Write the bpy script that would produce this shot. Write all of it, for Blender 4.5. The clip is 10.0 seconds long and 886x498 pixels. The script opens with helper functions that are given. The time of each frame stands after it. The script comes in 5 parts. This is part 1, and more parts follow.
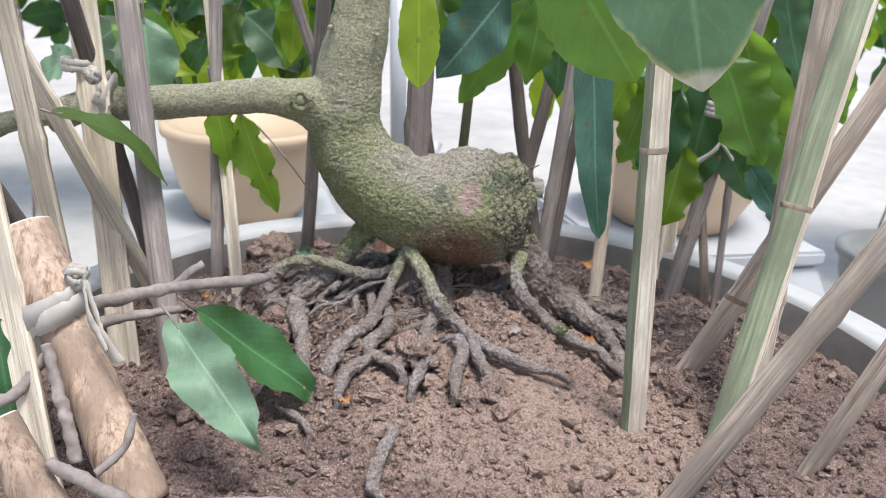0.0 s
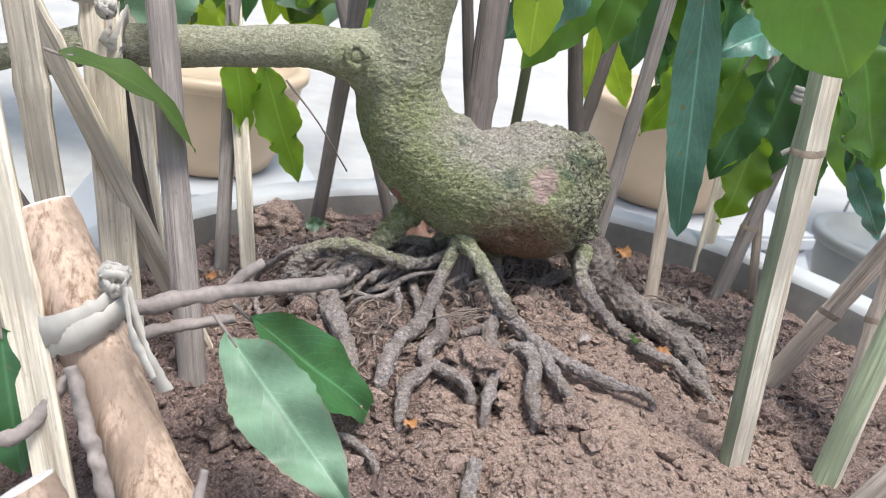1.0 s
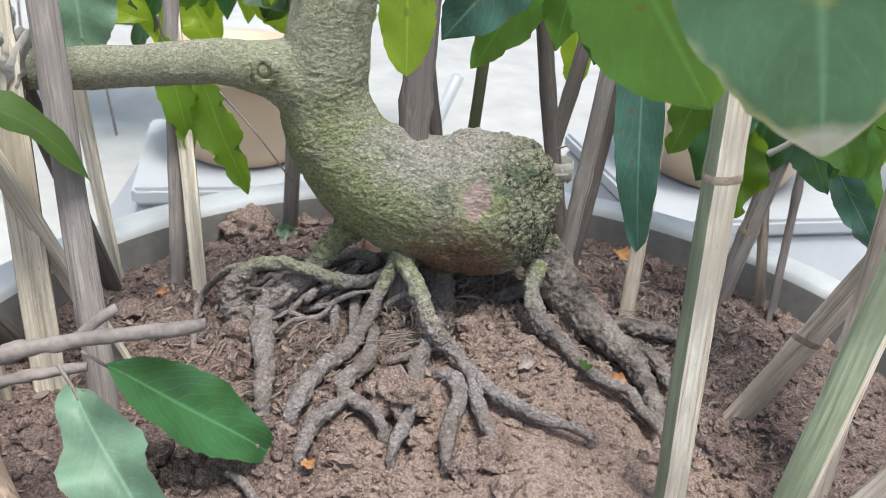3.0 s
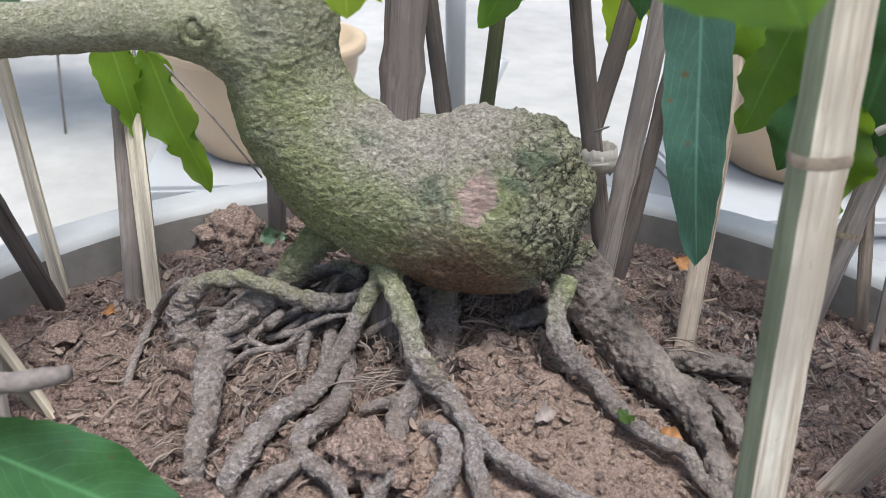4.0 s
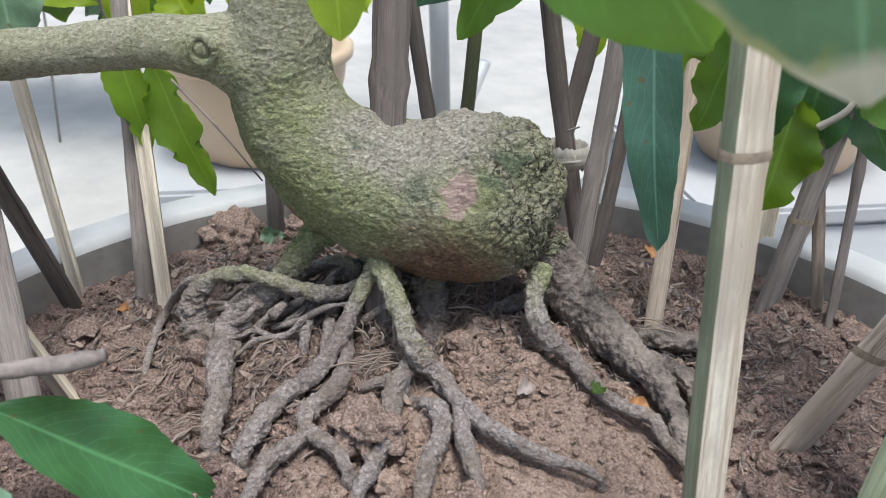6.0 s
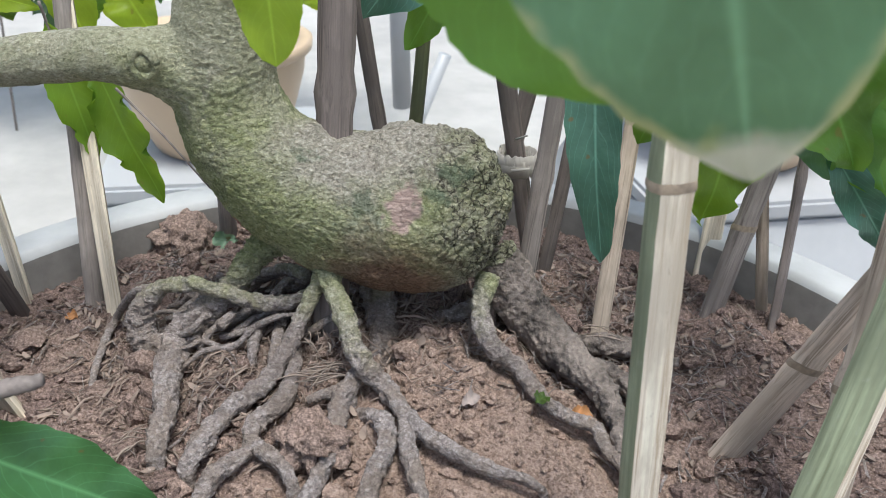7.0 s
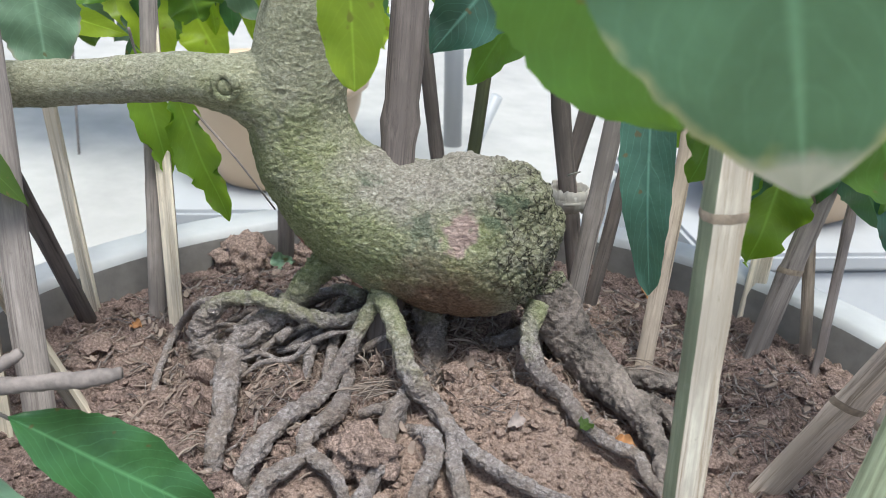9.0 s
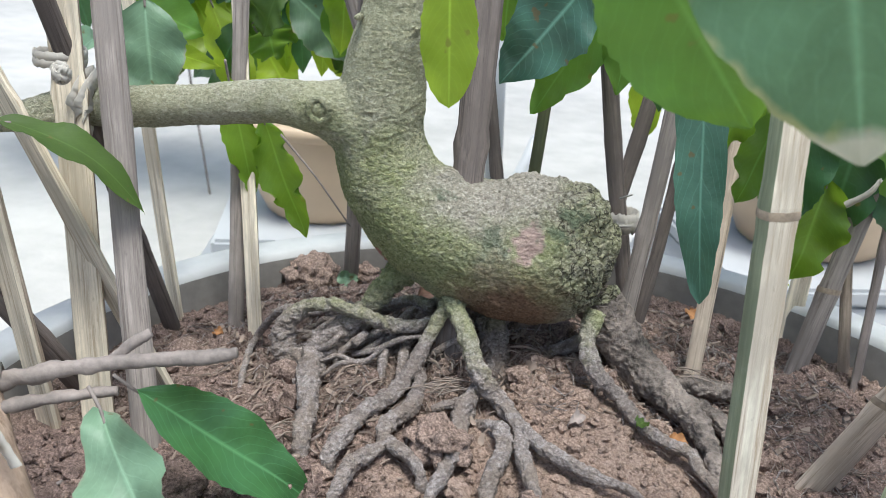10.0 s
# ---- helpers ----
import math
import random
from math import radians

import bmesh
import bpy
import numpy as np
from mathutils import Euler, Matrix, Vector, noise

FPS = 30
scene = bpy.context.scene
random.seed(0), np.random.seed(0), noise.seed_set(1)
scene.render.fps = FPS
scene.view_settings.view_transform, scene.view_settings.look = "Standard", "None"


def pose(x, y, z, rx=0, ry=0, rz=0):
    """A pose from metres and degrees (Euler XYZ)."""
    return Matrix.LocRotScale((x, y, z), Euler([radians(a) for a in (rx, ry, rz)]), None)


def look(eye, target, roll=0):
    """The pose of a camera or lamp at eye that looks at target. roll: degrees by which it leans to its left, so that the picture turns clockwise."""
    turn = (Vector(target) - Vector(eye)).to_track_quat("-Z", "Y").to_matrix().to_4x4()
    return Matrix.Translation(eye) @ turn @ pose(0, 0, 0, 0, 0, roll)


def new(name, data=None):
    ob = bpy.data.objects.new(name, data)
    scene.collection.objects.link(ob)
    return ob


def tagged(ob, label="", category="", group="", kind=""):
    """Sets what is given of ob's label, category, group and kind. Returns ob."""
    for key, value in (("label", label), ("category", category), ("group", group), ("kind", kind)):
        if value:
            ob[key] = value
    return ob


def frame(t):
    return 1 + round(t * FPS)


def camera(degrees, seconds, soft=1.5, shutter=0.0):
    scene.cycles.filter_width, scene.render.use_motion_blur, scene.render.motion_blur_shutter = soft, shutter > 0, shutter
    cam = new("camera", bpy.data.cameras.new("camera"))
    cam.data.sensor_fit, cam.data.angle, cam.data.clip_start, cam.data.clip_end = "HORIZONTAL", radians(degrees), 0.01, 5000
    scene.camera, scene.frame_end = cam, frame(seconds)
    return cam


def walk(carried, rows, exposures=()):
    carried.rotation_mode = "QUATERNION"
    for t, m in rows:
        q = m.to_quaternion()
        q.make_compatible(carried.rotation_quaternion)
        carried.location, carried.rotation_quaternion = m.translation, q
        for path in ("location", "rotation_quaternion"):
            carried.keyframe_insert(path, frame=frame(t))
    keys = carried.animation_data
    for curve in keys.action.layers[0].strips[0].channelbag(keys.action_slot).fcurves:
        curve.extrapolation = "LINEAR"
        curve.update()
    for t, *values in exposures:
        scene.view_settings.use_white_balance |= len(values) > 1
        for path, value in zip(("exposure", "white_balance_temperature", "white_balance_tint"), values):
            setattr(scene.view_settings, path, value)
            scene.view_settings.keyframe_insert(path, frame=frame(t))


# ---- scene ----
from math import cos, exp, pi, sin
from mathutils import kdtree

# ---- camera ----
cam = camera(55.19, 10.0, soft=0.5)
cam.data.dof.use_dof = True
cam.data.dof.focus_distance = 0.48
cam.data.dof.aperture_fstop = 16.0
ROWS = [
    (0.0, -0.0209, 0.0494, 0.3230, 70.52, -3.41, -0.47),
    (0.5, -0.0664, 0.1111, 0.3229, 68.85, -5.70, -0.76),
    (1.0, -0.1273, 0.1562, 0.3102, 67.18, -8.34, -5.21),
    (1.5, -0.1185, 0.1894, 0.3401, 64.86, -8.37, -6.44),
    (2.0, -0.0556, 0.1798, 0.3645, 63.22, -5.44, -2.27),
    (2.5, -0.0173, 0.1822, 0.3673, 63.27, -5.05, 0.24),
    (2.7, -0.0152, 0.1837, 0.3610, 63.60, -5.08, 0.57),
    (3.8, 0.0375, 0.3096, 0.3035, 63.50, -2.19, 6.50),
    (4.0, 0.0355, 0.3252, 0.2967, 63.24, -2.16, 6.41),
    (4.5, 0.0459, 0.3198, 0.2997, 62.86, -1.71, 5.72),
    (5.0, 0.0386, 0.2988, 0.3052, 63.62, -2.01, 6.02),
    (5.5, 0.0400, 0.2845, 0.3094, 64.46, -1.35, 6.23),
    (5.7, 0.0392, 0.2832, 0.3095, 64.13, -1.23, 5.98),
    (6.8, 0.0533, 0.2893, 0.3313, 61.33, -1.77, 3.20),
    (7.0, 0.0539, 0.2897, 0.3311, 61.95, -1.99, 3.37),
    (7.5, 0.0520, 0.2927, 0.3261, 62.66, -2.09, 3.61),
    (8.0, 0.0649, 0.2910, 0.3246, 63.39, -1.00, 3.66),
    (8.5, 0.0638, 0.2817, 0.3246, 63.14, -2.10, 4.78),
    (9.0, 0.0464, 0.2670, 0.3306, 64.68, -3.26, 6.86),
    (9.5, 0.0234, 0.2510, 0.3389, 66.57, -3.43, 7.79),
    (10.0, 0.0246, 0.2108, 0.3250, 68.06, -3.44, 8.51),
]
walk(cam, [(t, pose(x, y, z, rx, ry, rz)) for t, x, y, z, rx, ry, rz in ROWS],
     [(0.0, 0.77, 6050, 9), (1.0, 0.88, 6000, 7), (2.5, 0.82, 5950, 4), (4.0, 0.67, 5950, 7), (7.0, 0.67, 5950, 5), (10.0, 0.78, 5900, 3)])

# ---- light: a bright, thinly overcast sky ----
world = bpy.data.worlds.new("sky")
scene.world = world
world.use_nodes = True
wn = world.node_tree.nodes
sky = wn.new("ShaderNodeTexSky")
sky.sky_type = "NISHITA"
sky.sun_disc = False
sky.sun_elevation = radians(74)
sky.sun_rotation = radians(150)
sky.air_density, sky.dust_density, sky.ozone_density = 1.0, 4.0, 0.6
wn["Background"].inputs["Strength"].default_value = 0.128
world.node_tree.links.new(sky.outputs[0], wn["Background"].inputs[0])
sun = new("sun", bpy.data.lights.new("sun", "SUN"))
sun.data.energy, sun.data.angle, sun.data.color = 2.05, radians(16), (1.0, 0.97, 0.92)
sun.matrix_world = look((0.35, -0.6, 2.4), (0, 0, 0))


# ---- materials ----
def mat(name):
    m = bpy.data.materials.new(name)
    m.use_nodes = True
    return m, m.node_tree.nodes, m.node_tree.links, m.node_tree.nodes["Principled BSDF"]


def tex(n, l, scale, detail=4.0, rough=0.55, stretch=(1, 1, 1), coords="Object", distort=0.0):
    c = n.new("ShaderNodeTexCoord")
    mp = n.new("ShaderNodeMapping")
    mp.inputs["Scale"].default_value = stretch
    t = n.new("ShaderNodeTexNoise")
    t.inputs["Scale"].default_value, t.inputs["Detail"].default_value, t.inputs["Roughness"].default_value = scale, detail, rough
    t.inputs["Distortion"].default_value = distort
    l.new(c.outputs[coords], mp.inputs[0])
    l.new(mp.outputs[0], t.inputs["Vector"])
    return t.outputs["Fac"]


def ramp(n, l, fac, *stops):
    r = n.new("ShaderNodeValToRGB")
    e = r.color_ramp.elements
    while len(e) < len(stops):
        e.new(0.5)
    for el, (p, c) in zip(e, stops):
        el.position, el.color = p, (*c, 1.0)
    l.new(fac, r.inputs[0])
    return r.outputs[0]


def mix(n, l, fac, a, b, mode="MIX"):
    m = n.new("ShaderNodeMix")
    m.data_type, m.blend_type = "RGBA", mode
    for sock, v in ((m.inputs[0], fac), (m.inputs[6], a), (m.inputs[7], b)):
        if isinstance(v, (int, float)):
            sock.default_value = v
        elif isinstance(v, tuple):
            sock.default_value = (*v, 1.0)
        else:
            l.new(v, sock)
    return m.outputs[2]


def grey(v):
    return (v, v, v)


def bump(n, l, b, height, strength, dist, after=None):
    k = n.new("ShaderNodeBump")
    k.inputs["Strength"].default_value, k.inputs["Distance"].default_value = strength, dist
    l.new(height, k.inputs["Height"])
    if after is not None:
        l.new(after, k.inputs["Normal"])
    l.new(k.outputs[0], b.inputs["Normal"])
    return k.outputs[0]


def simple(name, color, rough, scale=60.0, spread=0.25, bumps=0.3, dist=0.001, stretch=(1, 1, 1), metal=0.0, spec=0.5, coords="Object"):
    m, n, l, b = mat(name)
    lo = tuple(c * (1 - spread) for c in color)
    hi = tuple(min(1, c * (1 + spread)) for c in color)
    small = tex(n, l, scale, 5, 0.6, stretch, coords)
    big = tex(n, l, scale / 7, 3, 0.5, stretch, coords)
    col = mix(n, l, ramp(n, l, big, (0.35, grey(0)), (0.65, grey(1))), ramp(n, l, small, (0.3, lo), (0.7, color)), ramp(n, l, small, (0.3, color), (0.7, hi)))
    l.new(col, b.inputs["Base Color"])
    b.inputs["Roughness"].default_value, b.inputs["Metallic"].default_value, b.inputs["Specular IOR Level"].default_value = rough, metal, spec
    if bumps:
        bump(n, l, b, small, bumps, dist)
    return m


def blob(n, l, centre, radius, soft, wobble=0.012, scale=60):
    """1 inside an uneven patch round a place, 0 outside."""
    c = n.new("ShaderNodeTexCoord")
    d = n.new("ShaderNodeVectorMath")
    d.operation = "DISTANCE"
    l.new(c.outputs["Object"], d.inputs[0])
    d.inputs[1].default_value = centre
    k = n.new("ShaderNodeMath")
    k.operation = "MULTIPLY_ADD"
    l.new(tex(n, l, scale, 4, 0.6), k.inputs[0])
    k.inputs[1].default_value = wobble * 2
    l.new(d.outputs["Value"], k.inputs[2])
    r = n.new("ShaderNodeMapRange")
    r.inputs["From Min"].default_value, r.inputs["From Max"].default_value = radius + wobble, radius + wobble + soft
    r.inputs["To Min"].default_value, r.inputs["To Max"].default_value = 1.0, 0.0
    l.new(k.outputs[0], r.inputs["Value"])
    return r.outputs[0]


def bark_material(name, mossy, trunk=False, along=0.85):
    """Grey-brown bark, green algae in patches, fine wrinkles and lichen flecks; on the trunk also corky plates and bare spots."""
    m, n, l, b = mat(name)
    fine = tex(n, l, 520, 6, 0.66, (along, 0.85, 1.15), distort=0.5)
    mid = tex(n, l, 120, 5, 0.62, (1, 1, 1.2), distort=0.6)
    big = tex(n, l, 15, 5, 0.62, distort=0.6)
    patch = tex(n, l, 44, 6, 0.7, distort=1.0)
    fleck = tex(n, l, 330, 3, 0.55, (along, 0.8, 1.5), distort=0.6)
    wrinkle = tex(n, l, 560, 4, 0.62, (0.6, 0.8, 1.2), distort=1.4)
    base = ramp(n, l, fine, (0.26, (0.23, 0.206, 0.155)), (0.46, (0.415, 0.38, 0.30)), (0.58, (0.52, 0.48, 0.39)), (0.74, (0.70, 0.655, 0.56)))
    green = ramp(n, l, fine, (0.26, (0.122, 0.14, 0.05)), (0.46, (0.262, 0.282, 0.118)), (0.58, (0.355, 0.37, 0.178)), (0.74, (0.54, 0.545, 0.34)))
    deep = ramp(n, l, fine, (0.3, (0.095, 0.122, 0.038)), (0.7, (0.30, 0.335, 0.14)))
    col = mix(n, l, ramp(n, l, big, (0.40 - mossy, grey(0.12)), (0.64 - mossy, grey(0.92))), base, green)
    col = mix(n, l, ramp(n, l, tex(n, l, 23, 5, 0.65, distort=0.8), (0.52, grey(0)), (0.66, grey(0.8))), col, deep)
    col = mix(n, l, ramp(n, l, patch, (0.56, grey(0)), (0.68, grey(0.7))), col, ramp(n, l, fine, (0.36, (0.22, 0.195, 0.155)), (0.62, (0.47, 0.44, 0.37))))
    col = mix(n, l, ramp(n, l, mid, (0.28, grey(0.45)), (0.38, grey(0))), col, (0.085, 0.085, 0.045))
    col = mix(n, l, ramp(n, l, wrinkle, (0.33, grey(0.55)), (0.45, grey(0))), col, (0.10, 0.10, 0.052))
    col = mix(n, l, ramp(n, l, fleck, (0.63, grey(0)), (0.71, grey(0.5))), col, (0.60, 0.56, 0.46))
    rough_h = mid
    if trunk:
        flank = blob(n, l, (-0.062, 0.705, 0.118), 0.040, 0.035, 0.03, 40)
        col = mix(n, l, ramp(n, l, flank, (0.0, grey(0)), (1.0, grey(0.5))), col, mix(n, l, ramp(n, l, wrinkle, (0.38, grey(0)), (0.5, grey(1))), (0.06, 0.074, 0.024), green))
        pale = blob(n, l, (-0.080, 0.715, 0.255), 0.045, 0.05, 0.04, 30)
        col = mix(n, l, ramp(n, l, pale, (0.0, grey(0)), (1.0, grey(0.75))), col, mix(n, l, 0.35, base, green))
        limb = blob(n, l, (-0.255, 0.705, 0.205), 0.085, 0.05, 0.02, 30)
        col = mix(n, l, ramp(n, l, limb, (0.0, grey(0)), (1.0, grey(0.55))), col, mix(n, l, ramp(n, l, wrinkle, (0.36, grey(0.6)), (0.5, grey(0))), base, (0.17, 0.15, 0.11)))
        for spot, size in (((-0.022, 0.715, 0.166), 0.020), ((0.006, 0.725, 0.172), 0.026), ((0.036, 0.735, 0.168), 0.024)):
            crown = blob(n, l, spot, size, 0.024, 0.02, 70)
            col = mix(n, l, ramp(n, l, crown, (0.0, grey(0)), (1.0, grey(0.85))), col, ramp(n, l, fine, (0.30, (0.16, 0.14, 0.11)), (0.46, (0.31, 0.275, 0.225)), (0.60, (0.46, 0.42, 0.355)), (0.72, (0.66, 0.62, 0.54))))
        cork = n.new("ShaderNodeTexVoronoi")
        cork.feature = "DISTANCE_TO_EDGE"
        cork.inputs["Scale"].default_value = 78
        cc = n.new("ShaderNodeTexCoord")
        wob = n.new("ShaderNodeVectorMath")
        wob.operation = "MULTIPLY_ADD"
        nz = n.new("ShaderNodeTexNoise")
        nz.inputs["Scale"].default_value = 90
        nz.inputs["Detail"].default_value = 5
        l.new(cc.outputs["Object"], nz.inputs["Vector"])
        l.new(nz.outputs["Color"], wob.inputs[0])
        wob.inputs[1].default_value = (0.035, 0.035, 0.035)
        l.new(cc.outputs["Object"], wob.inputs[2])
        l.new(wob.outputs[0], cork.inputs["Vector"])
        crack = ramp(n, l, cork.outputs["Distance"], (0.0, grey(1)), (0.075, grey(0)))
        end = blob(n, l, (0.068, 0.725, 0.128), 0.042, 0.02, 0.020, 45)
        corky = ramp(n, l, fine, (0.33, (0.10, 0.09, 0.066)), (0.5, (0.25, 0.232, 0.172)), (0.67, (0.45, 0.42, 0.335)))
        corky = mix(n, l, ramp(n, l, patch, (0.44, grey(0.4)), (0.60, grey(0.1))), corky, green)
        corky = mix(n, l, crack, corky, (0.03, 0.024, 0.018))
        col = mix(n, l, end, col, corky)
        low = blob(n, l, (0.006, 0.70, 0.090), 0.020, 0.026, 0.024, 40)
        col = mix(n, l, low, col, ramp(n, l, fine, (0.36, (0.11, 0.062, 0.036)), (0.62, (0.30, 0.19, 0.12))))
        mossy_spot = blob(n, l, (-0.006, 0.690, 0.138), 0.0078, 0.006, 0.020, 90)
        dull = n.new("ShaderNodeMath")
        dull.operation = "MULTIPLY"
        l.new(mossy_spot, dull.inputs[0])
        dull.inputs[1].default_value = 0.62
        col = mix(n, l, dull.outputs[0], col, ramp(n, l, fine, (0.36, (0.035, 0.052, 0.032)), (0.62, (0.13, 0.17, 0.11))))
        scar = blob(n, l, (0.0155, 0.689, 0.142), 0.0094, 0.0042, 0.014, 90)
        col = mix(n, l, scar, col, ramp(n, l, tex(n, l, 300, 4, 0.6, (0.3, 1, 3)), (0.3, (0.27, 0.185, 0.16)), (0.7, (0.6, 0.45, 0.38))))
        for spot, size in (((0.034, 0.690, 0.148), 0.006), ((-0.036, 0.706, 0.165), 0.006), ((0.045, 0.70, 0.158), 0.007)):
            moss = blob(n, l, spot, size, 0.005, 0.016, 110)
            col = mix(n, l, ramp(n, l, moss, (0.0, grey(0)), (1.0, grey(0.75))), col, ramp(n, l, fine, (0.36, (0.045, 0.062, 0.036)), (0.62, (0.15, 0.19, 0.12))))
        wound = blob(n, l, (-0.084, 0.715, 0.106), 0.007, 0.004, 0.008, 120)
        col = mix(n, l, wound, col, (0.42, 0.15, 0.14))
        rough_h = mix(n, l, end, mid, mix(n, l, 0.5, fleck, ramp(n, l, cork.outputs["Distance"], (0.0, grey(0)), (0.1, grey(1)))))
    else:
        sep = n.new("ShaderNodeSeparateXYZ")
        cz = n.new("ShaderNodeTexCoord")
        l.new(cz.outputs["Object"], sep.inputs[0])
        k = n.new("ShaderNodeMath")
        k.operation = "MULTIPLY_ADD"
        l.new(patch, k.inputs[0])
        k.inputs[1].default_value = 0.05
        l.new(sep.outputs[2], k.inputs[2])
        r = n.new("ShaderNodeMapRange")
        r.inputs["From Min"].default_value, r.inputs["From Max"].default_value = 0.085, 0.115
        l.new(k.outputs[0], r.inputs["Value"])
        tan = ramp(n, l, fine, (0.30, (0.19, 0.15, 0.123)), (0.5, (0.285, 0.23, 0.192)), (0.70, (0.40, 0.33, 0.28)))
        dusty = ramp(n, l, fine, (0.30, (0.165, 0.136, 0.122)), (0.5, (0.345, 0.293, 0.268)), (0.68, (0.57, 0.505, 0.47)))
        dusty = mix(n, l, ramp(n, l, patch, (0.45, grey(0)), (0.6, grey(1))), dusty, tan)
        dusty = mix(n, l, ramp(n, l, mid, (0.33, grey(0.5)), (0.44, grey(0))), dusty, (0.12, 0.097, 0.082))
        dusty = mix(n, l, ramp(n, l, big, (0.52, grey(0)), (0.64, grey(0.35))), dusty, (0.21, 0.165, 0.138))
        col = mix(n, l, r.outputs[0], dusty, mix(n, l, 0.45, col, green))
    l.new(col, b.inputs["Base Color"])
    b.inputs["Roughness"].default_value, b.inputs["Specular IOR Level"].default_value = 0.8, 0.25
    k = bump(n, l, b, rough_h, 0.5, 0.0028)
    k = bump(n, l, b, wrinkle, 0.9, 0.0024, k)
    bump(n, l, b, fine, 0.9, 0.0020, k)
    return m


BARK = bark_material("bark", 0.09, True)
ROOT = bark_material("root_bark", 0.1)
CORK = simple("corky_bark", (0.205, 0.168, 0.142), 0.92, 240, 0.9, 1.0, 0.005)
SCAR = simple("bare_wood_scar", (0.42, 0.25, 0.18), 0.75, 300, 0.3, 0.5, 0.001, (1, 1, 5))


def soil_material(name, tone):
    m, n, l, b = mat(name)
    fine = tex(n, l, 560, 7, 0.72)
    mid = tex(n, l, 150, 6, 0.65)
    big = tex(n, l, 9, 3, 0.5)
    c1 = ramp(n, l, fine, (0.34, tuple(v * 0.35 for v in tone)), (0.5, tone), (0.66, tuple(min(1, v * 1.9) for v in tone)))
    warm = ramp(n, l, fine, (0.34, (0.13, 0.09, 0.07)), (0.5, (0.30, 0.218, 0.173)), (0.66, (0.52, 0.41, 0.34)))
    col = mix(n, l, ramp(n, l, big, (0.46, grey(0)), (0.62, grey(0.5))), c1, warm)
    fresh = blob(n, l, (0.075, 0.585, 0.02), 0.095, 0.06, 0.06, 14)
    col = mix(n, l, fresh, col, ramp(n, l, fine, (0.32, (0.165, 0.112, 0.084)), (0.5, (0.35, 0.252, 0.198)), (0.68, (0.53, 0.40, 0.328))))
    # Dips of the mid bump also darkened in colour, as shade in the crevices.
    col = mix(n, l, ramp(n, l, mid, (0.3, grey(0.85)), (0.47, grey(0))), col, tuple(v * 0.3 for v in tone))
    l.new(col, b.inputs["Base Color"])
    b.inputs["Roughness"].default_value, b.inputs["Specular IOR Level"].default_value = 0.95, 0.1
    k = bump(n, l, b, mid, 0.9, 0.004)
    bump(n, l, b, fine, 0.8, 0.0018, k)
    return m


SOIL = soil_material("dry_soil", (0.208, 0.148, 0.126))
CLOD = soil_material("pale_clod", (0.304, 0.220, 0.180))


def wood_material(name, color, dark, skin=False):
    """Split bamboo or wood: long grain, weathering streaks; the object's random shifts the tone."""
    m, n, l, b = mat(name)
    grain = tex(n, l, 330, 6, 0.72, (1, 1, 0.03), distort=0.3)
    blot = tex(n, l, 40, 5, 0.6, (1, 1, 0.25))
    info = n.new("ShaderNodeObjectInfo")
    col = ramp(n, l, grain, (0.37, dark), (0.5, color), (0.64, tuple(min(1, c * 1.3) for c in color)))
    stain = ramp(n, l, blot, (0.4, grey(0.8)), (0.53, grey(0)))
    spots = ramp(n, l, tex(n, l, 190, 4, 0.7, (1, 1, 0.5)), (0.64, grey(0)), (0.72, grey(0.3)))
    col = mix(n, l, stain, col, tuple(0.6 * c + 0.1 * d for c, d in zip(color, dark)))
    col = mix(n, l, spots, col, tuple(0.5 * c + 0.25 for c in color) if skin else tuple(0.5 * c for c in dark))
    tone = ramp(n, l, info.outputs["Random"], (0.0, grey(0.8)), (1.0, grey(1.1)))
    col = mix(n, l, 1.0, col, tone, "MULTIPLY")
    l.new(col, b.inputs["Base Color"])
    b.inputs["Roughness"].default_value = 0.45 if skin else 0.75
    b.inputs["Specular IOR Level"].default_value = 0.3
    bump(n, l, b, grain, 0.25 if skin else 0.6, 0.0008)
    return m


PALE = wood_material("split_bamboo_pale", (0.70, 0.61, 0.475), (0.40, 0.31, 0.21))
TAN = wood_material("tan_split_bamboo", (0.53, 0.44, 0.35), (0.23, 0.175, 0.125))
CREAM = wood_material("fresh_split_bamboo", (0.82, 0.72, 0.58), (0.47, 0.36, 0.24))
DRY = wood_material("weathered_bamboo", (0.42, 0.34, 0.265), (0.15, 0.11, 0.08))
DARK = wood_material("old_dark_bamboo", (0.185, 0.152, 0.135), (0.065, 0.052, 0.045))
GREYW = wood_material("grey_bamboo", (0.31, 0.265, 0.235), (0.14, 0.115, 0.10))
SKIN = wood_material("green_bamboo_skin", (0.29, 0.32, 0.205), (0.18, 0.20, 0.12), True)
OLIVE = wood_material("olive_bamboo_skin", (0.10, 0.105, 0.05), (0.05, 0.05, 0.028), True)
NODE = simple("node_scar", (0.32, 0.25, 0.18), 0.8, 260, 0.5, 0.5, 0.0008)
TWIG = simple("twig_bark", (0.24, 0.2, 0.175), 0.8, 200, 0.45, 0.5, 0.001)
FLAKE = simple("pale_flake", (0.30, 0.245, 0.215), 0.9, 200, 0.3, 0.4)
CUT = simple("sawn_end", (0.66, 0.60, 0.54), 0.8, 200, 0.15, 0.2, 0.0005)
STUB = wood_material("stripped_stub_wood", (0.46, 0.335, 0.245), (0.22, 0.14, 0.09))
STRAP = simple("white_plastic_strip", (0.44, 0.40, 0.345), 0.55, 90, 0.12, 0.2, 0.0006)
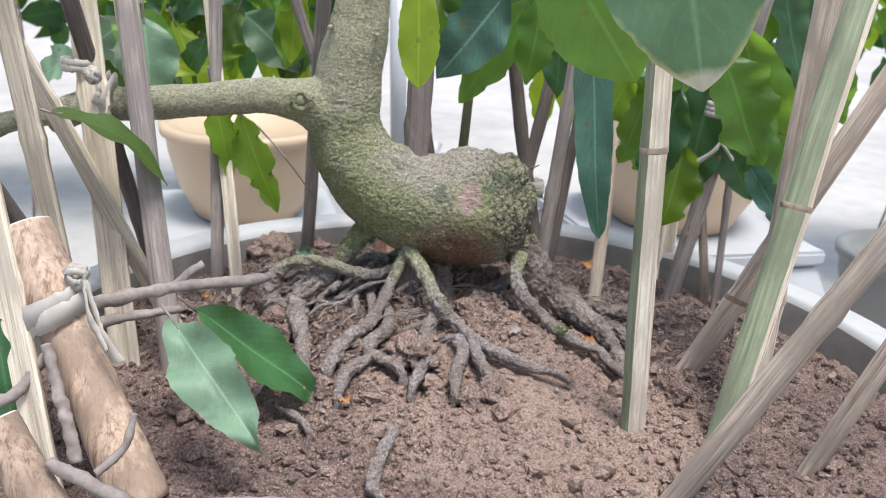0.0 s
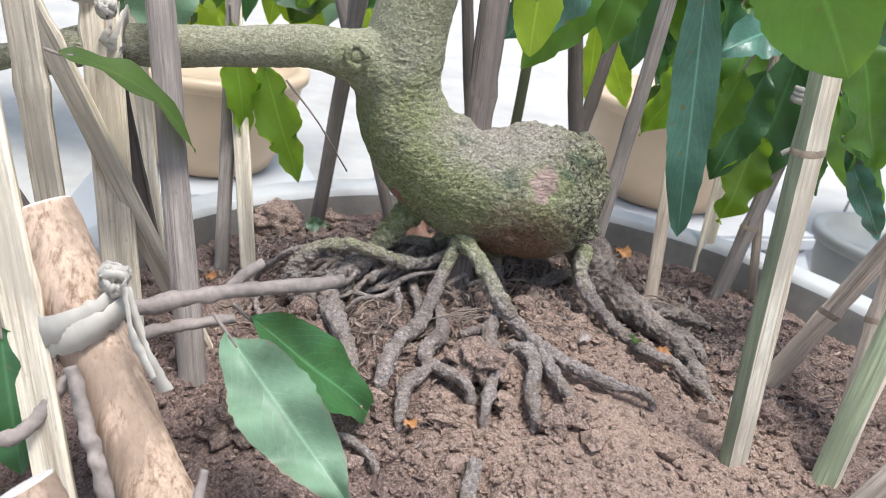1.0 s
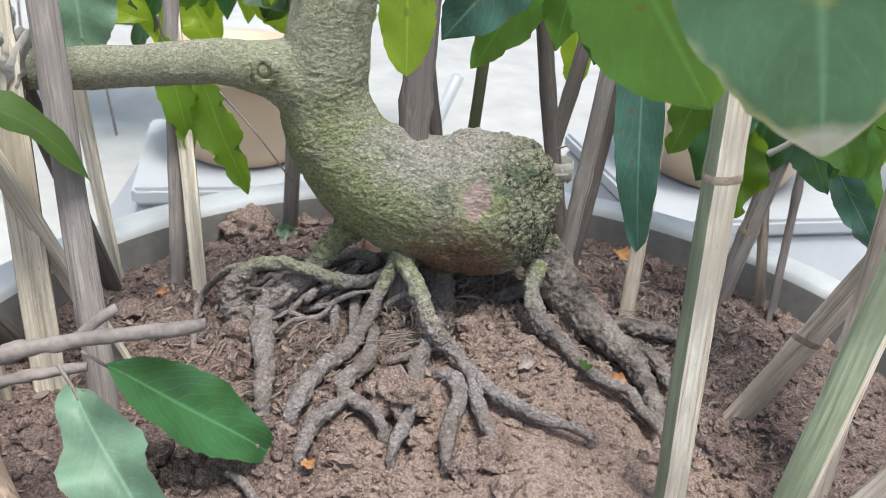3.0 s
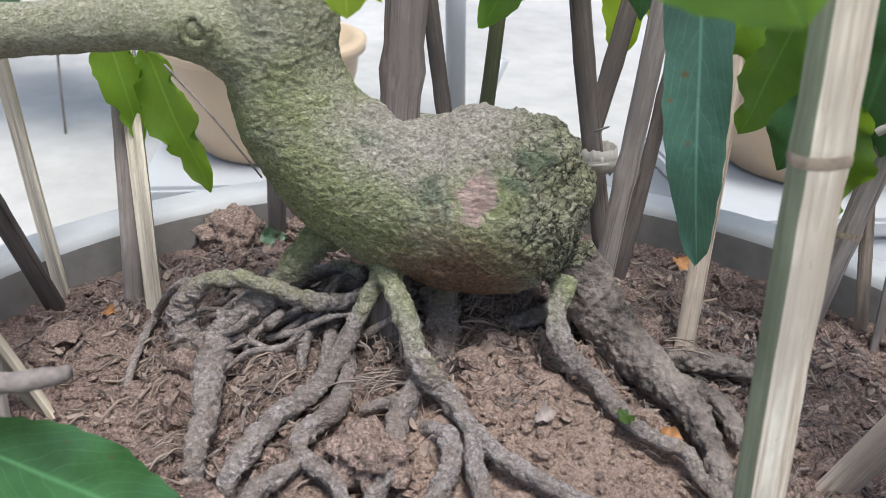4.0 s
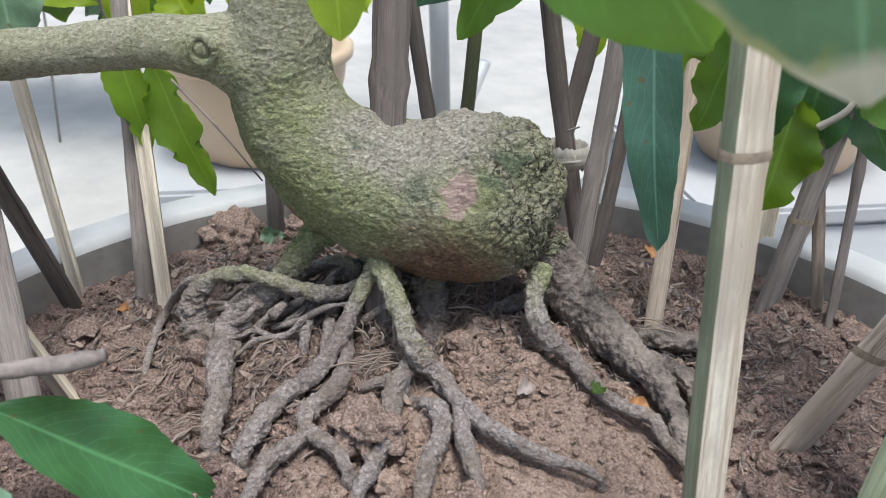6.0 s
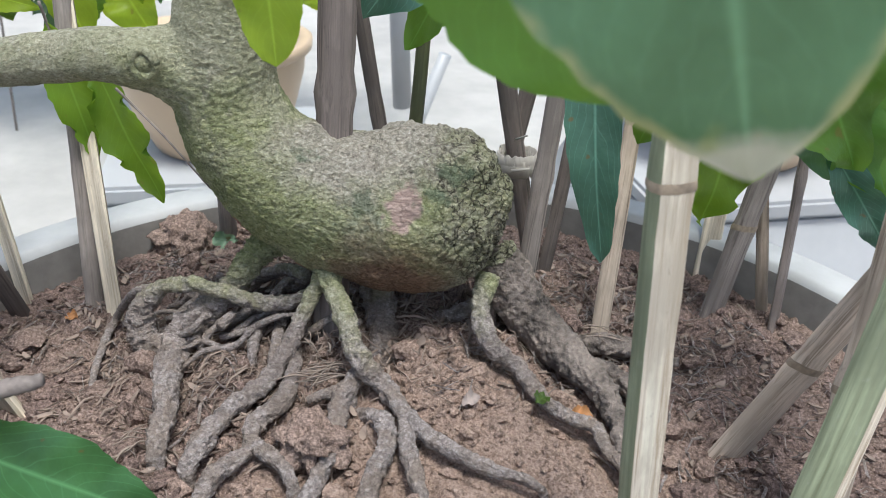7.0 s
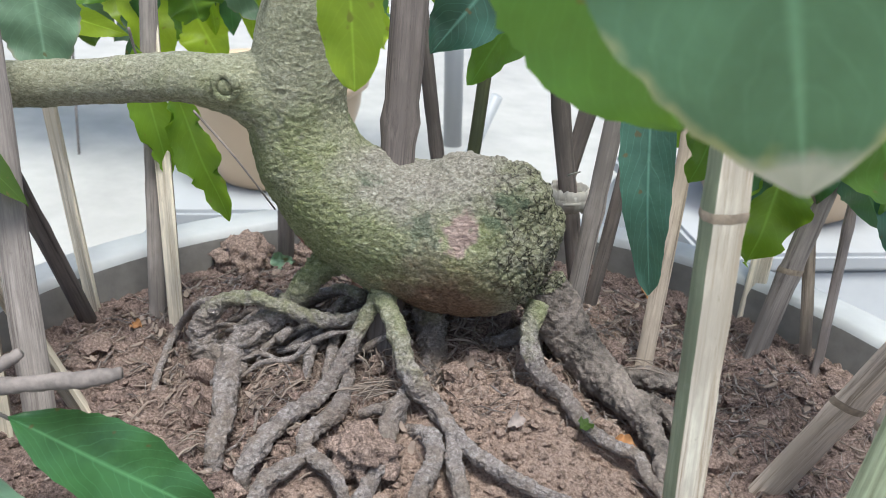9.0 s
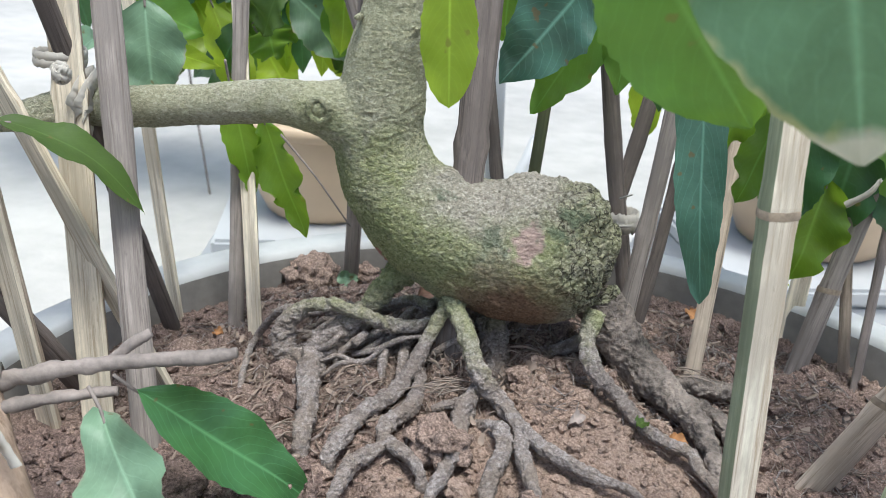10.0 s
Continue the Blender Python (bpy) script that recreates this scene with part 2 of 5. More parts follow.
POT = simple("grey_cement", (0.17, 0.155, 0.14), 0.9, 70, 0.3, 0.4, 0.001)
LIP = simple("whitewashed_rim", (0.46, 0.455, 0.445), 0.8, 50, 0.12, 0.3, 0.001)
TERRA = simple("buff_glaze", (0.56, 0.42, 0.28), 0.45, 12, 0.12, 0.1, 0.001)
GREYPOT = simple("grey_pot_glaze", (0.20, 0.20, 0.19), 0.4, 12, 0.2, 0.1, 0.001)
CONCRETE = simple("pale_concrete", (0.44, 0.418, 0.386), 0.9, 12, 0.2, 0.5, 0.006)
PLINTH = simple("pale_plinth", (0.42, 0.42, 0.425), 0.85, 14, 0.12, 0.2, 0.002)
SHEET = simple("white_sheeting", (0.45, 0.455, 0.46), 0.4, 20, 0.06, 0.2, 0.002)
ORANGE = simple("dead_orange_leaf", (0.40, 0.19, 0.07), 0.7, 150, 0.3, 0.3)
STRAW = simple("straw", (0.25, 0.19, 0.15), 0.85, 120, 0.4, 0.3)


def leaf_material(name, front, back, glow, gloss=0.38, veins=0.1, edge=None, tip=None):
    """Leaf blade: pale midrib and side veins from the blade's own UV, blotches, light through the blade."""
    m, n, l, b = mat(name)
    uv = n.new("ShaderNodeUVMap")
    sep = n.new("ShaderNodeSeparateXYZ")
    l.new(uv.outputs[0], sep.inputs[0])

    def op(kind, a, c=None):
        q = n.new("ShaderNodeMath")
        q.operation = kind
        for s, v in zip(q.inputs, (a, c)):
            if v is None:
                continue
            if isinstance(v, (int, float)):
                s.default_value = v
            else:
                l.new(v, s)
        return q.outputs[0]

    side = op("ABSOLUTE", op("SUBTRACT", sep.outputs[0], 0.5))
    rib = ramp(n, l, side, (0.0, grey(1)), (0.035, grey(0)))
    wave = op("FRACT", op("ADD", op("MULTIPLY", op("SUBTRACT", sep.outputs[1], op("ADD", op("MULTIPLY", side, 0.22), op("MULTIPLY", op("MULTIPLY", side, side), 0.7))), 13.0), op("MULTIPLY", tex(n, l, 40, 3, 0.55), 2.2)))
    vein = ramp(n, l, op("ABSOLUTE", op("SUBTRACT", wave, 0.5)), (0.0, grey(1)), (0.09, grey(0)))
    blot = tex(n, l, 45, 4, 0.6)
    info = n.new("ShaderNodeObjectInfo")
    dim = tuple(c * 0.65 for c in front)
    col = ramp(n, l, blot, (0.3, dim), (0.6, front))
    tone = ramp(n, l, info.outputs["Random"], (0.0, grey(0.75)), (1.0, grey(1.2)))
    col = mix(n, l, 1.0, col, tone, "MULTIPLY")
    pale = tuple(min(1, c * 2.2 + 0.03) for c in front)
    col = mix(n, l, op("MULTIPLY", vein, veins), col, pale)
    col = mix(n, l, op("MULTIPLY", rib, min(0.75, 0.12 + 3.2 * veins)), col, pale)
    spots = tex(n, l, 120, 2, 0.4)
    col = mix(n, l, ramp(n, l, spots, (0.7, grey(0)), (0.74, grey(0.8))), col, (0.16, 0.10, 0.04))
    if edge:
        rim = op("ADD", op("ADD", side, op("MULTIPLY", tex(n, l, 55, 3, 0.6), 0.22)), op("MULTIPLY", op("POWER", sep.outputs[1], 6.0), 0.12))
        col = mix(n, l, ramp(n, l, rim, (0.585, grey(0)), (0.66, grey(0.7))), col, edge)
    if tip:
        reach = op("ADD", sep.outputs[1], op("MULTIPLY", tex(n, l, 60, 4, 0.6), 0.10))
        col = mix(n, l, ramp(n, l, reach, (0.955, grey(0)), (1.02, grey(0.9))), col, tip)
        sick = tex(n, l, 28, 3, 0.5)
        col = mix(n, l, ramp(n, l, sick, (0.66, grey(0)), (0.72, grey(0.6))), col, (0.42, 0.36, 0.08))
    l.new(col, b.inputs["Base Color"])
    b.inputs["Roughness"].default_value = gloss
    k = bump(n, l, b, op("ADD", op("MULTIPLY", vein, 0.5), rib), 0.18, 0.0006)
    bump(n, l, b, blot, 0.5, 0.003, k)
    tr = n.new("ShaderNodeBsdfTranslucent")
    l.new(mix(n, l, 0.5, col, back), tr.inputs[0])
    ms = n.new("ShaderNodeMixShader")
    ms.inputs[0].default_value = glow
    l.new(b.outputs[0], ms.inputs[1])
    l.new(tr.outputs[0], ms.inputs[2])
    l.new(ms.outputs[0], n["Material Output"].inputs[0])
    return m


LEAF = leaf_material("leaf_dark_green", (0.052, 0.132, 0.055), (0.20, 0.42, 0.05), 0.35)
LEAFB = leaf_material("leaf_mid_green", (0.095, 0.21, 0.04), (0.45, 0.70, 0.05), 0.55)
LEAFL = leaf_material("leaf_lime_green", (0.13, 0.25, 0.03), (0.55, 0.8, 0.05), 0.6)
LEAFY = leaf_material("leaf_yellow_green", (0.30, 0.42, 0.035), (0.72, 0.92, 0.06), 0.62)
LEAFBLUE = leaf_material("leaf_blue_green_sheen", (0.085, 0.19, 0.135), (0.16, 0.34, 0.12), 0.22, 0.30, 0.18)
LEAFM = leaf_material("leaf_olive_green", (0.075, 0.135, 0.025), (0.32, 0.5, 0.05), 0.35, 0.6, 0.05)
LEAFA = leaf_material("leaf_glossy_green", (0.062, 0.165, 0.055), (0.22, 0.42, 0.06), 0.3, 0.28, 0.24, None, (0.36, 0.29, 0.27))
LEAFBIG = leaf_material("leaf_broad_green", (0.13, 0.245, 0.135), (0.34, 0.56, 0.10), 0.38, 0.34, 0.06, (0.50, 0.42, 0.20), (0.62, 0.54, 0.44))
LEAFPALE = leaf_material("leaf_pale_underside", (0.21, 0.33, 0.21), (0.30, 0.46, 0.18), 0.35, 0.45, 0.1, (0.42, 0.26, 0.22))


# ---- mesh helpers ----
def link(name, bm, material, smooth=True):
    me = bpy.data.meshes.new(name)
    bm.normal_update()
    bm.to_mesh(me)
    bm.free()
    for q in material if isinstance(material, (list, tuple)) else [material]:
        me.materials.append(q)
    if smooth:
        for p in me.polygons:
            p.use_smooth = True
    return new(name, me)


def part(name, bm, material, parent, label="", smooth=True):
    ob = link(name, bm, material, smooth)
    ob.parent = parent
    if label:
        ob["label"] = label
    return ob


def thing(name, place, label, category, group="", kind=""):
    ob = new(name)
    ob.location = place
    ob.empty_display_size = 0.02
    bpy.context.view_layer.update()
    return tagged(ob, label, category, group, kind)


def under(ob, parent):
    """Keep ob where it is while it becomes a part of parent."""
    ob.parent = parent
    ob.matrix_parent_inverse = Matrix.Translation(-parent.location)
    return ob


def spline(points, steps):
    """Catmull-Rom through tuples of any length."""
    p = [np.array(q, float) for q in points]
    p = [2 * p[0] - p[1]] + p + [2 * p[-1] - p[-2]]
    res = []
    for i in range(1, len(p) - 2):
        for k in range(steps):
            t = k / steps
            a, b, c, d = p[i - 1:i + 3]
            res.append(0.5 * (2 * b + (c - a) * t + (2 * a - 5 * b + 4 * c - d) * t * t + (3 * b - a - 3 * c + d) * t ** 3))
    res.append(p[-2])
    return res


def tube(bm, path, sides, rough=0.0, freq=60.0, flat=1.0, cap=True, seed=0, round_end=False):
    """A tube along (x, y, z, r) rows, with a bumpy skin."""
    rings = []
    up = Vector((0.2, 0.9, 0.3))
    n = len(path)
    for i, q in enumerate(path):
        c, r = Vector(q[:3]), max(float(q[3]), 0.0003)
        d = Vector(path[min(i + 1, n - 1)][:3]) - Vector(path[max(i - 1, 0)][:3])
        d = d.normalized() if d.length > 1e-9 else Vector((0, 0, 1))
        u = (up - d * up.dot(d)).normalized()
        up = u
        v = d.cross(u)
        ring = []
        for k in range(sides):
            a = 2 * pi * k / sides
            w = u * cos(a) * flat + v * sin(a)
            at = c + w * r
            if rough:
                s = noise.noise(at * freq + Vector((seed, 0, 0))) + 0.55 * noise.noise(at * freq * 2.7) + 0.3 * noise.noise(at * freq * 6)
                at = at + w * (r * rough * s)
            ring.append(bm.verts.new(at))
        rings.append(ring)
    for a, b in zip(rings, rings[1:]):
        for k in range(sides):
            bm.faces.new((a[k], a[(k + 1) % sides], b[(k + 1) % sides], b[k]))
    if cap:
        bm.faces.new(list(reversed(rings[0])))
        bm.faces.new(rings[-1])
    return rings


def soil_height(x, y):
    hollow = 0.003 * exp(-((x - 0.03) / 0.035) ** 2 - ((y - 0.742) / 0.03) ** 2)
    under_trunk = 0.008 * exp(-((x - 0.03) / 0.05) ** 2 - ((y - 0.745) / 0.03) ** 2)
    return under_trunk + 0.006 + 0.042 * exp(-(x * x + (y - 0.73) ** 2) / 0.0289) - hollow


def stake(foot, top, z_end, width, kind, turn=0.0, thick=0.55, node=None, label="", bend=0.0, wedge=None, seed=0):
    """Split bamboo: a convex skin side and a flat split side, with a node here and there."""
    foot, top = Vector(foot), Vector(top)
    d = (top - foot).normalized()
    start = foot - d * 0.03
    length = (z_end - start.z) / d.z
    rng = random.Random(seed)
    # section: skin arc then split face
    arc = [(-0.5, 0.0), (-0.47, 0.2), (-0.33, 0.38), (-0.12, 0.48), (0.12, 0.48), (0.33, 0.38), (0.47, 0.2), (0.5, 0.0), (0.42, -0.14), (0.15, -0.1), (-0.15, -0.1), (-0.42, -0.14)]
    skin = 7
    if wedge is not None:
        arc = [(-0.5, -0.3), (-0.5, 0.1), (-0.38, 0.36), (wedge, 0.46), (0.5 * wedge + 0.24, 0.45), (0.46, 0.36), (0.5, 0.1), (0.44, -0.3), (0.0, -0.36)]
        skin = 3
    side = Vector((cos(turn), sin(turn), 0))
    side = (side - d * side.dot(d)).normalized()
    out = side.cross(d)
    steps = max(10, int(length / 0.012))
    nodes = [node] if node is not None else [rng.uniform(0.1, 0.25)]
    nodes.append(nodes[0] + rng.uniform(0.2, 0.3))
    rings = []
    for i in range(steps + 1):
        s = length * i / steps
        z = s
        swell = 1.0
        for q in nodes:
            swell += 0.16 * exp(-((z - q) / 0.0045) ** 2) - 0.05 * exp(-((z - q - 0.009) / 0.004) ** 2)
        w = width * swell * (1 + 0.05 * noise.noise(Vector((seed * 3.1, z * 14, 0))))
        c = start + d * s + side * (bend * sin(pi * s / length) + 0.0012 * noise.noise(Vector((seed, z * 9, 4)))) + out * (0.0015 * noise.noise(Vector((seed, z * 7, 9))))
        ring = []
        for k, (a, b) in enumerate(arc):
            jag = 0.025 * noise.noise(Vector((k * 2.3 + seed, z * 60, 1))) if k > skin - 1 else 0.0
            cut = d * (width * 0.5 * (a + b) * 0.5 if i == steps else 0)
            ring.append((c + side * (w * (a + jag)) + out * (w * thick * (b + jag)) + cut))
        rings.append(ring)
    base = Matrix((( side.x, out.x, d.x, foot.x), (side.y, out.y, d.y, foot.y), (side.z, out.z, d.z, foot.z), (0, 0, 0, 1)))
    back = base.inverted()
    skins = {"green": (SKIN, CREAM), "tan": (TAN, TAN), "bare": (PALE, PALE), "pale": (DRY, PALE), "dry": (DRY, DRY), "dark": (DARK, GREYW), "grey": (GREYW, DRY), "olive": (OLIVE, DRY), "brown": (GREYW, DRY), "dark2": (DARK, DARK)}[kind]
    ob = new("bamboo_stake")
    ob.matrix_world = base
    ob.empty_display_size = 0.02
    m = len(arc)
    for name, first, last, material in (("skin", 0, skin, skins[0]), ("split_face", skin, m, skins[1])):
        bm = bmesh.new()
        cols = [k % m for k in range(first, last + 1)]
        made = [[bm.verts.new(back @ ring[k]) for k in cols] for ring in rings]
        for a, b in zip(made, made[1:]):
            for k in range(len(cols) - 1):
                bm.faces.new((a[k], a[k + 1], b[k + 1], b[k]))
        if name == "split_face":
            for ring in (list(reversed(rings[0])), rings[-1]):
                bm.faces.new([bm.verts.new(back @ v) for v in ring])
        part(name, bm, material, ob, smooth=name == "skin")
    for q in nodes[:1] if node is not None else ():
        near = [(abs(length * i / steps - q), i) for i in range(1, steps)]
        i = min(near)[1]
        if near[i - 1][0] > length / steps:
            continue
        bm = bmesh.new()
        middle = sum((Vector(v) for v in rings[i]), Vector()) / m
        loops = []
        for off, grow_by in ((-0.0020, 0.985), (-0.0010, 1.02), (0.0010, 1.025), (0.0022, 0.985)):
            shift = d * (q - length * i / steps + off)
            loops.append([bm.verts.new(back @ (middle + (Vector(v) - middle) * (grow_by + 0.012 * noise.noise(Vector((k, seed, off * 900)))) + shift + d * 0.0012 * noise.noise(Vector((k * 0.7, seed, 2))))) for k, v in enumerate(rings[i])])
        for a, b in zip(loops, loops[1:]):
            for k in range(m):
                bm.faces.new((a[k], a[(k + 1) % m], b[(k + 1) % m], b[k]))
        part("node_ring", bm, NODE, ob)
    return tagged(ob, label, "plant stake", "stakes in the pot")


def sandy(x, y):
    """1 in the smooth sandy hollow before the roots."""
    return exp(-((x - 0.075) / 0.075) ** 2 - ((y - 0.585) / 0.08) ** 2)


def leaf_mesh(length, width, droop=0.15, fold=0.25, wave=0.06, teeth=0.03, seed=0, bite=0.0, peak=0.42, blunt=0.85):
    """Blade along +y from the origin, facing +z, with a wavy toothed edge."""
    rng = random.Random(seed)
    nu, nv = 26, 10
    bm = bmesh.new()
    uv = bm.loops.layers.uv.new("UVMap")
    grid = []
    ph = rng.uniform(0, 6)
    for i in range(nu + 1):
        t = i / nu
        prof = sin(pi / 2 * t / peak) ** 0.75 if t < peak else max(0.0, cos(pi / 2 * (t - peak) / (1 - peak))) ** blunt
        prof = max(prof, 0.015)
        row = []
        for j in range(nv + 1):
            s = j / nv * 2 - 1
            half = width / 2 * prof
            edge = 1 + (teeth * (sin(t * 75 + ph + s) + 0.7 * sin(t * 31 + 2 * ph * s)) if abs(s) > 0.95 else 0)
            if bite and abs(s) > 0.75:
                edge -= bite * max(0, noise.noise(Vector((t * 9 + seed, s * 2, 3)))) * (abs(s) - 0.75) * 4
            x = s * half * edge
            zz = abs(s) ** 1.3 * half * fold + wave * width * abs(s) * sin(t * 17 + ph + s * 1.5)
            zz += -droop * length * t * t + 0.01 * length * sin(t * 9 + ph)
            row.append(bm.verts.new((x, length * t * (1 - 0.3 * abs(droop) * t), zz)))
        grid.append(row)
    for i in range(nu):
        for j in range(nv):
            fa = bm.faces.new((grid[i][j], grid[i][j + 1], grid[i + 1][j + 1], grid[i + 1][j]))
            for lp, (a, b) in zip(fa.loops, ((i, j), (i, j + 1), (i + 1, j + 1), (i + 1, j))):
                lp[uv].uv = (b / nv, a / nu)
    return bm


def leaf_pose(base, tip, normal, scale=1.0):
    """Blade axis from base to tip, upper side towards normal."""
    b, t = Vector(base), Vector(tip)
    y = (t - b).normalized()
    z = Vector(normal)
    z = (z - y * z.dot(y)).normalized()
    x = y.cross(z)
    return Matrix(((x.x, y.x, z.x, b.x), (x.y, y.y, z.y, b.y), (x.z, y.z, z.z, b.z), (0, 0, 0, 1)))


def put_leaf(parent, base, tip, width, normal, material, label="", droop=0.12, fold=0.25, wave=0.06, seed=0, bite=0.0, stem=0.012, peak=0.42, blunt=0.85):
    b, t = Vector(base), Vector(tip)
    bm = leaf_mesh((t - b).length, width, droop, fold, wave, seed=seed, bite=bite, peak=peak, blunt=blunt)
    bm.transform(leaf_pose(b, t, normal))
    ob = under(link("leaf", bm, material), parent)
    if label:
        ob["label"] = label
    bm = bmesh.new()
    away = (b - t).normalized()
    z = Vector(normal).normalized()
    tube(bm, spline([(*(b + (t - b) * 0.08 + z * 0.0002), 0.0007), (*b, 0.0009), (*(b + away * stem + z * stem * 0.3), 0.001)], 4), 6)
    link("leaf_stalk", bm, TWIG).parent = ob
    return ob


# ---- pot and soil ----
PX, PY, PR, PZ = 0.027, 0.614, 0.337, 0.04


def lathe(profile, sides, cx, cy):
    bm = bmesh.new()
    rings = [[bm.verts.new((cx + r * cos(2 * pi * k / sides), cy + r * sin(2 * pi * k / sides), z)) for k in range(sides)] for r, z in profile]
    for a, b in zip(rings, rings[1:]):
        for k in range(sides):
            bm.faces.new((a[k], a[(k + 1) % sides], b[(k + 1) % sides], b[k]))
    return bm


pot = thing("plant_pot", (PX, PY, -0.3), "large round grey cement pot with a whitewashed rim, full of soil", "plant pot")
under(link("pot_wall", lathe([(PR - 0.02, -0.06), (PR - 0.004, PZ - 0.012), (PR - 0.002, PZ - 0.006)], 128, PX, PY), POT), pot)
under(link("pot_rim", lathe([(PR - 0.002, PZ - 0.006), (PR, PZ - 0.001), (PR + 0.004, PZ), (PR + 0.03, PZ - 0.001), (PR + 0.036, PZ - 0.006), (PR + 0.036, PZ - 0.03), (PR + 0.012, PZ - 0.036)], 128, PX, PY), LIP), pot)
under(link("pot_body", lathe([(PR + 0.012, PZ - 0.036), (PR - 0.01, -0.15), (PR - 0.06, -0.29), (PR - 0.07, -0.3), (0.0, -0.3)], 128, PX, PY), POT), pot)


# ---- the tree ----
TRUNK = [(-0.058, 0.735, 0.457, 0.0126), (-0.060, 0.735, 0.391, 0.0143), (-0.067, 0.735, 0.334, 0.0173), (-0.074, 0.735, 0.287, 0.0199), (-0.079, 0.735, 0.253, 0.0239), (-0.084, 0.735, 0.228, 0.0264), (-0.087, 0.735, 0.183, 0.0291), (-0.072, 0.735, 0.149, 0.0335), (-0.040, 0.735, 0.126, 0.0398), (-0.004, 0.735, 0.118, 0.0454), (0.012, 0.735, 0.119, 0.0486), (0.026, 0.735, 0.120, 0.0488), (0.039, 0.735, 0.121, 0.0462), (0.051, 0.735, 0.122, 0.0402), (0.061, 0.735, 0.123, 0.0312), (0.068, 0.735, 0.123, 0.0200)]
BRANCH = [(-0.083, 0.735, 0.190, 0.0289), (-0.099, 0.730, 0.196, 0.0244), (-0.114, 0.724, 0.202, 0.0195), (-0.128, 0.719, 0.205, 0.0156), (-0.151, 0.715, 0.207, 0.0140), (-0.190, 0.712, 0.202, 0.0132), (-0.242, 0.705, 0.197, 0.0130), (-0.276, 0.700, 0.195, 0.0126), (-0.308, 0.690, 0.185, 0.0117)]
LIMB_LOW = [(-0.256, 0.700, 0.201, 0.0067), (-0.288, 0.690, 0.189, 0.0070), (-0.319, 0.680, 0.186, 0.0074), (-0.345, 0.670, 0.176, 0.0086), (-0.368, 0.660, 0.149, 0.0094)]
ROOTS = []


def grow(*rows):
    """One root, from the trunk outwards: x, y, z, radius."""
    ROOTS.append(list(rows))


grow((-0.031, 0.712, 0.089, 0.0075), (-0.016, 0.685, 0.076, 0.0064), (-0.005, 0.665, 0.062, 0.0060), (0.010, 0.661, 0.046, 0.0058), (0.029, 0.638, 0.040, 0.0050), (0.049, 0.625, 0.036, 0.0047), (0.070, 0.617, 0.032, 0.0039), (0.093, 0.613, 0.027, 0.0027))
grow((-0.005, 0.668, 0.051, 0.0051), (-0.012, 0.650, 0.044, 0.0057), (-0.012, 0.629, 0.039, 0.0054), (-0.013, 0.612, 0.036, 0.0050), (-0.017, 0.597, 0.032, 0.0047), (-0.021, 0.583, 0.028, 0.0032))
grow((-0.002, 0.655, 0.031, 0.0050), (0.012, 0.637, 0.041, 0.0053), (0.016, 0.622, 0.038, 0.0051), (0.011, 0.606, 0.034, 0.0052), (0.010, 0.591, 0.031, 0.0046), (0.010, 0.578, 0.027, 0.0032))
grow((-0.033, 0.710, 0.085, 0.0045), (-0.046, 0.690, 0.056, 0.0048), (-0.053, 0.674, 0.044, 0.0049), (-0.062, 0.657, 0.040, 0.0053), (-0.074, 0.641, 0.036, 0.0056), (-0.080, 0.622, 0.033, 0.0057), (-0.083, 0.608, 0.029, 0.0046))
grow((-0.044, 0.690, 0.045, 0.0032), (-0.043, 0.653, 0.042, 0.0050), (-0.054, 0.636, 0.038, 0.0051), (-0.054, 0.622, 0.035, 0.0047), (-0.039, 0.612, 0.034, 0.0044), (-0.029, 0.600, 0.031, 0.0034))
grow((-0.053, 0.620, 0.034, 0.0035), (-0.060, 0.611, 0.032, 0.0046), (-0.068, 0.603, 0.030, 0.0048), (-0.071, 0.590, 0.027, 0.0046), (-0.073, 0.577, 0.024, 0.0032))
grow((-0.067, 0.735, 0.096, 0.0111), (-0.079, 0.728, 0.082, 0.0086), (-0.089, 0.722, 0.067, 0.0075), (-0.106, 0.715, 0.051, 0.0092), (-0.120, 0.705, 0.037, 0.0092), (-0.114, 0.670, 0.036, 0.0074), (-0.107, 0.641, 0.033, 0.0063), (-0.103, 0.617, 0.029, 0.0050))
grow((-0.037, 0.715, 0.071, 0.0035), (-0.056, 0.712, 0.064, 0.0044), (-0.075, 0.710, 0.065, 0.0049), (-0.094, 0.710, 0.071, 0.0046), (-0.114, 0.712, 0.073, 0.0046), (-0.133, 0.715, 0.065, 0.0055), (-0.145, 0.713, 0.048, 0.0079), (-0.141, 0.708, 0.032, 0.0087), (-0.125, 0.704, 0.031, 0.0070))
grow((-0.134, 0.722, 0.065, 0.0022), (-0.153, 0.726, 0.055, 0.0026), (-0.177, 0.745, 0.022, 0.0026), (-0.170, 0.703, 0.023, 0.0023), (-0.161, 0.671, 0.022, 0.0017))
grow((0.064, 0.722, 0.085, 0.0062), (0.060, 0.705, 0.071, 0.0056), (0.068, 0.690, 0.057, 0.0049), (0.084, 0.693, 0.041, 0.0048), (0.098, 0.671, 0.036, 0.0043), (0.113, 0.662, 0.032, 0.0038), (0.126, 0.659, 0.029, 0.0038), (0.133, 0.643, 0.026, 0.0034), (0.143, 0.627, 0.022, 0.0028))
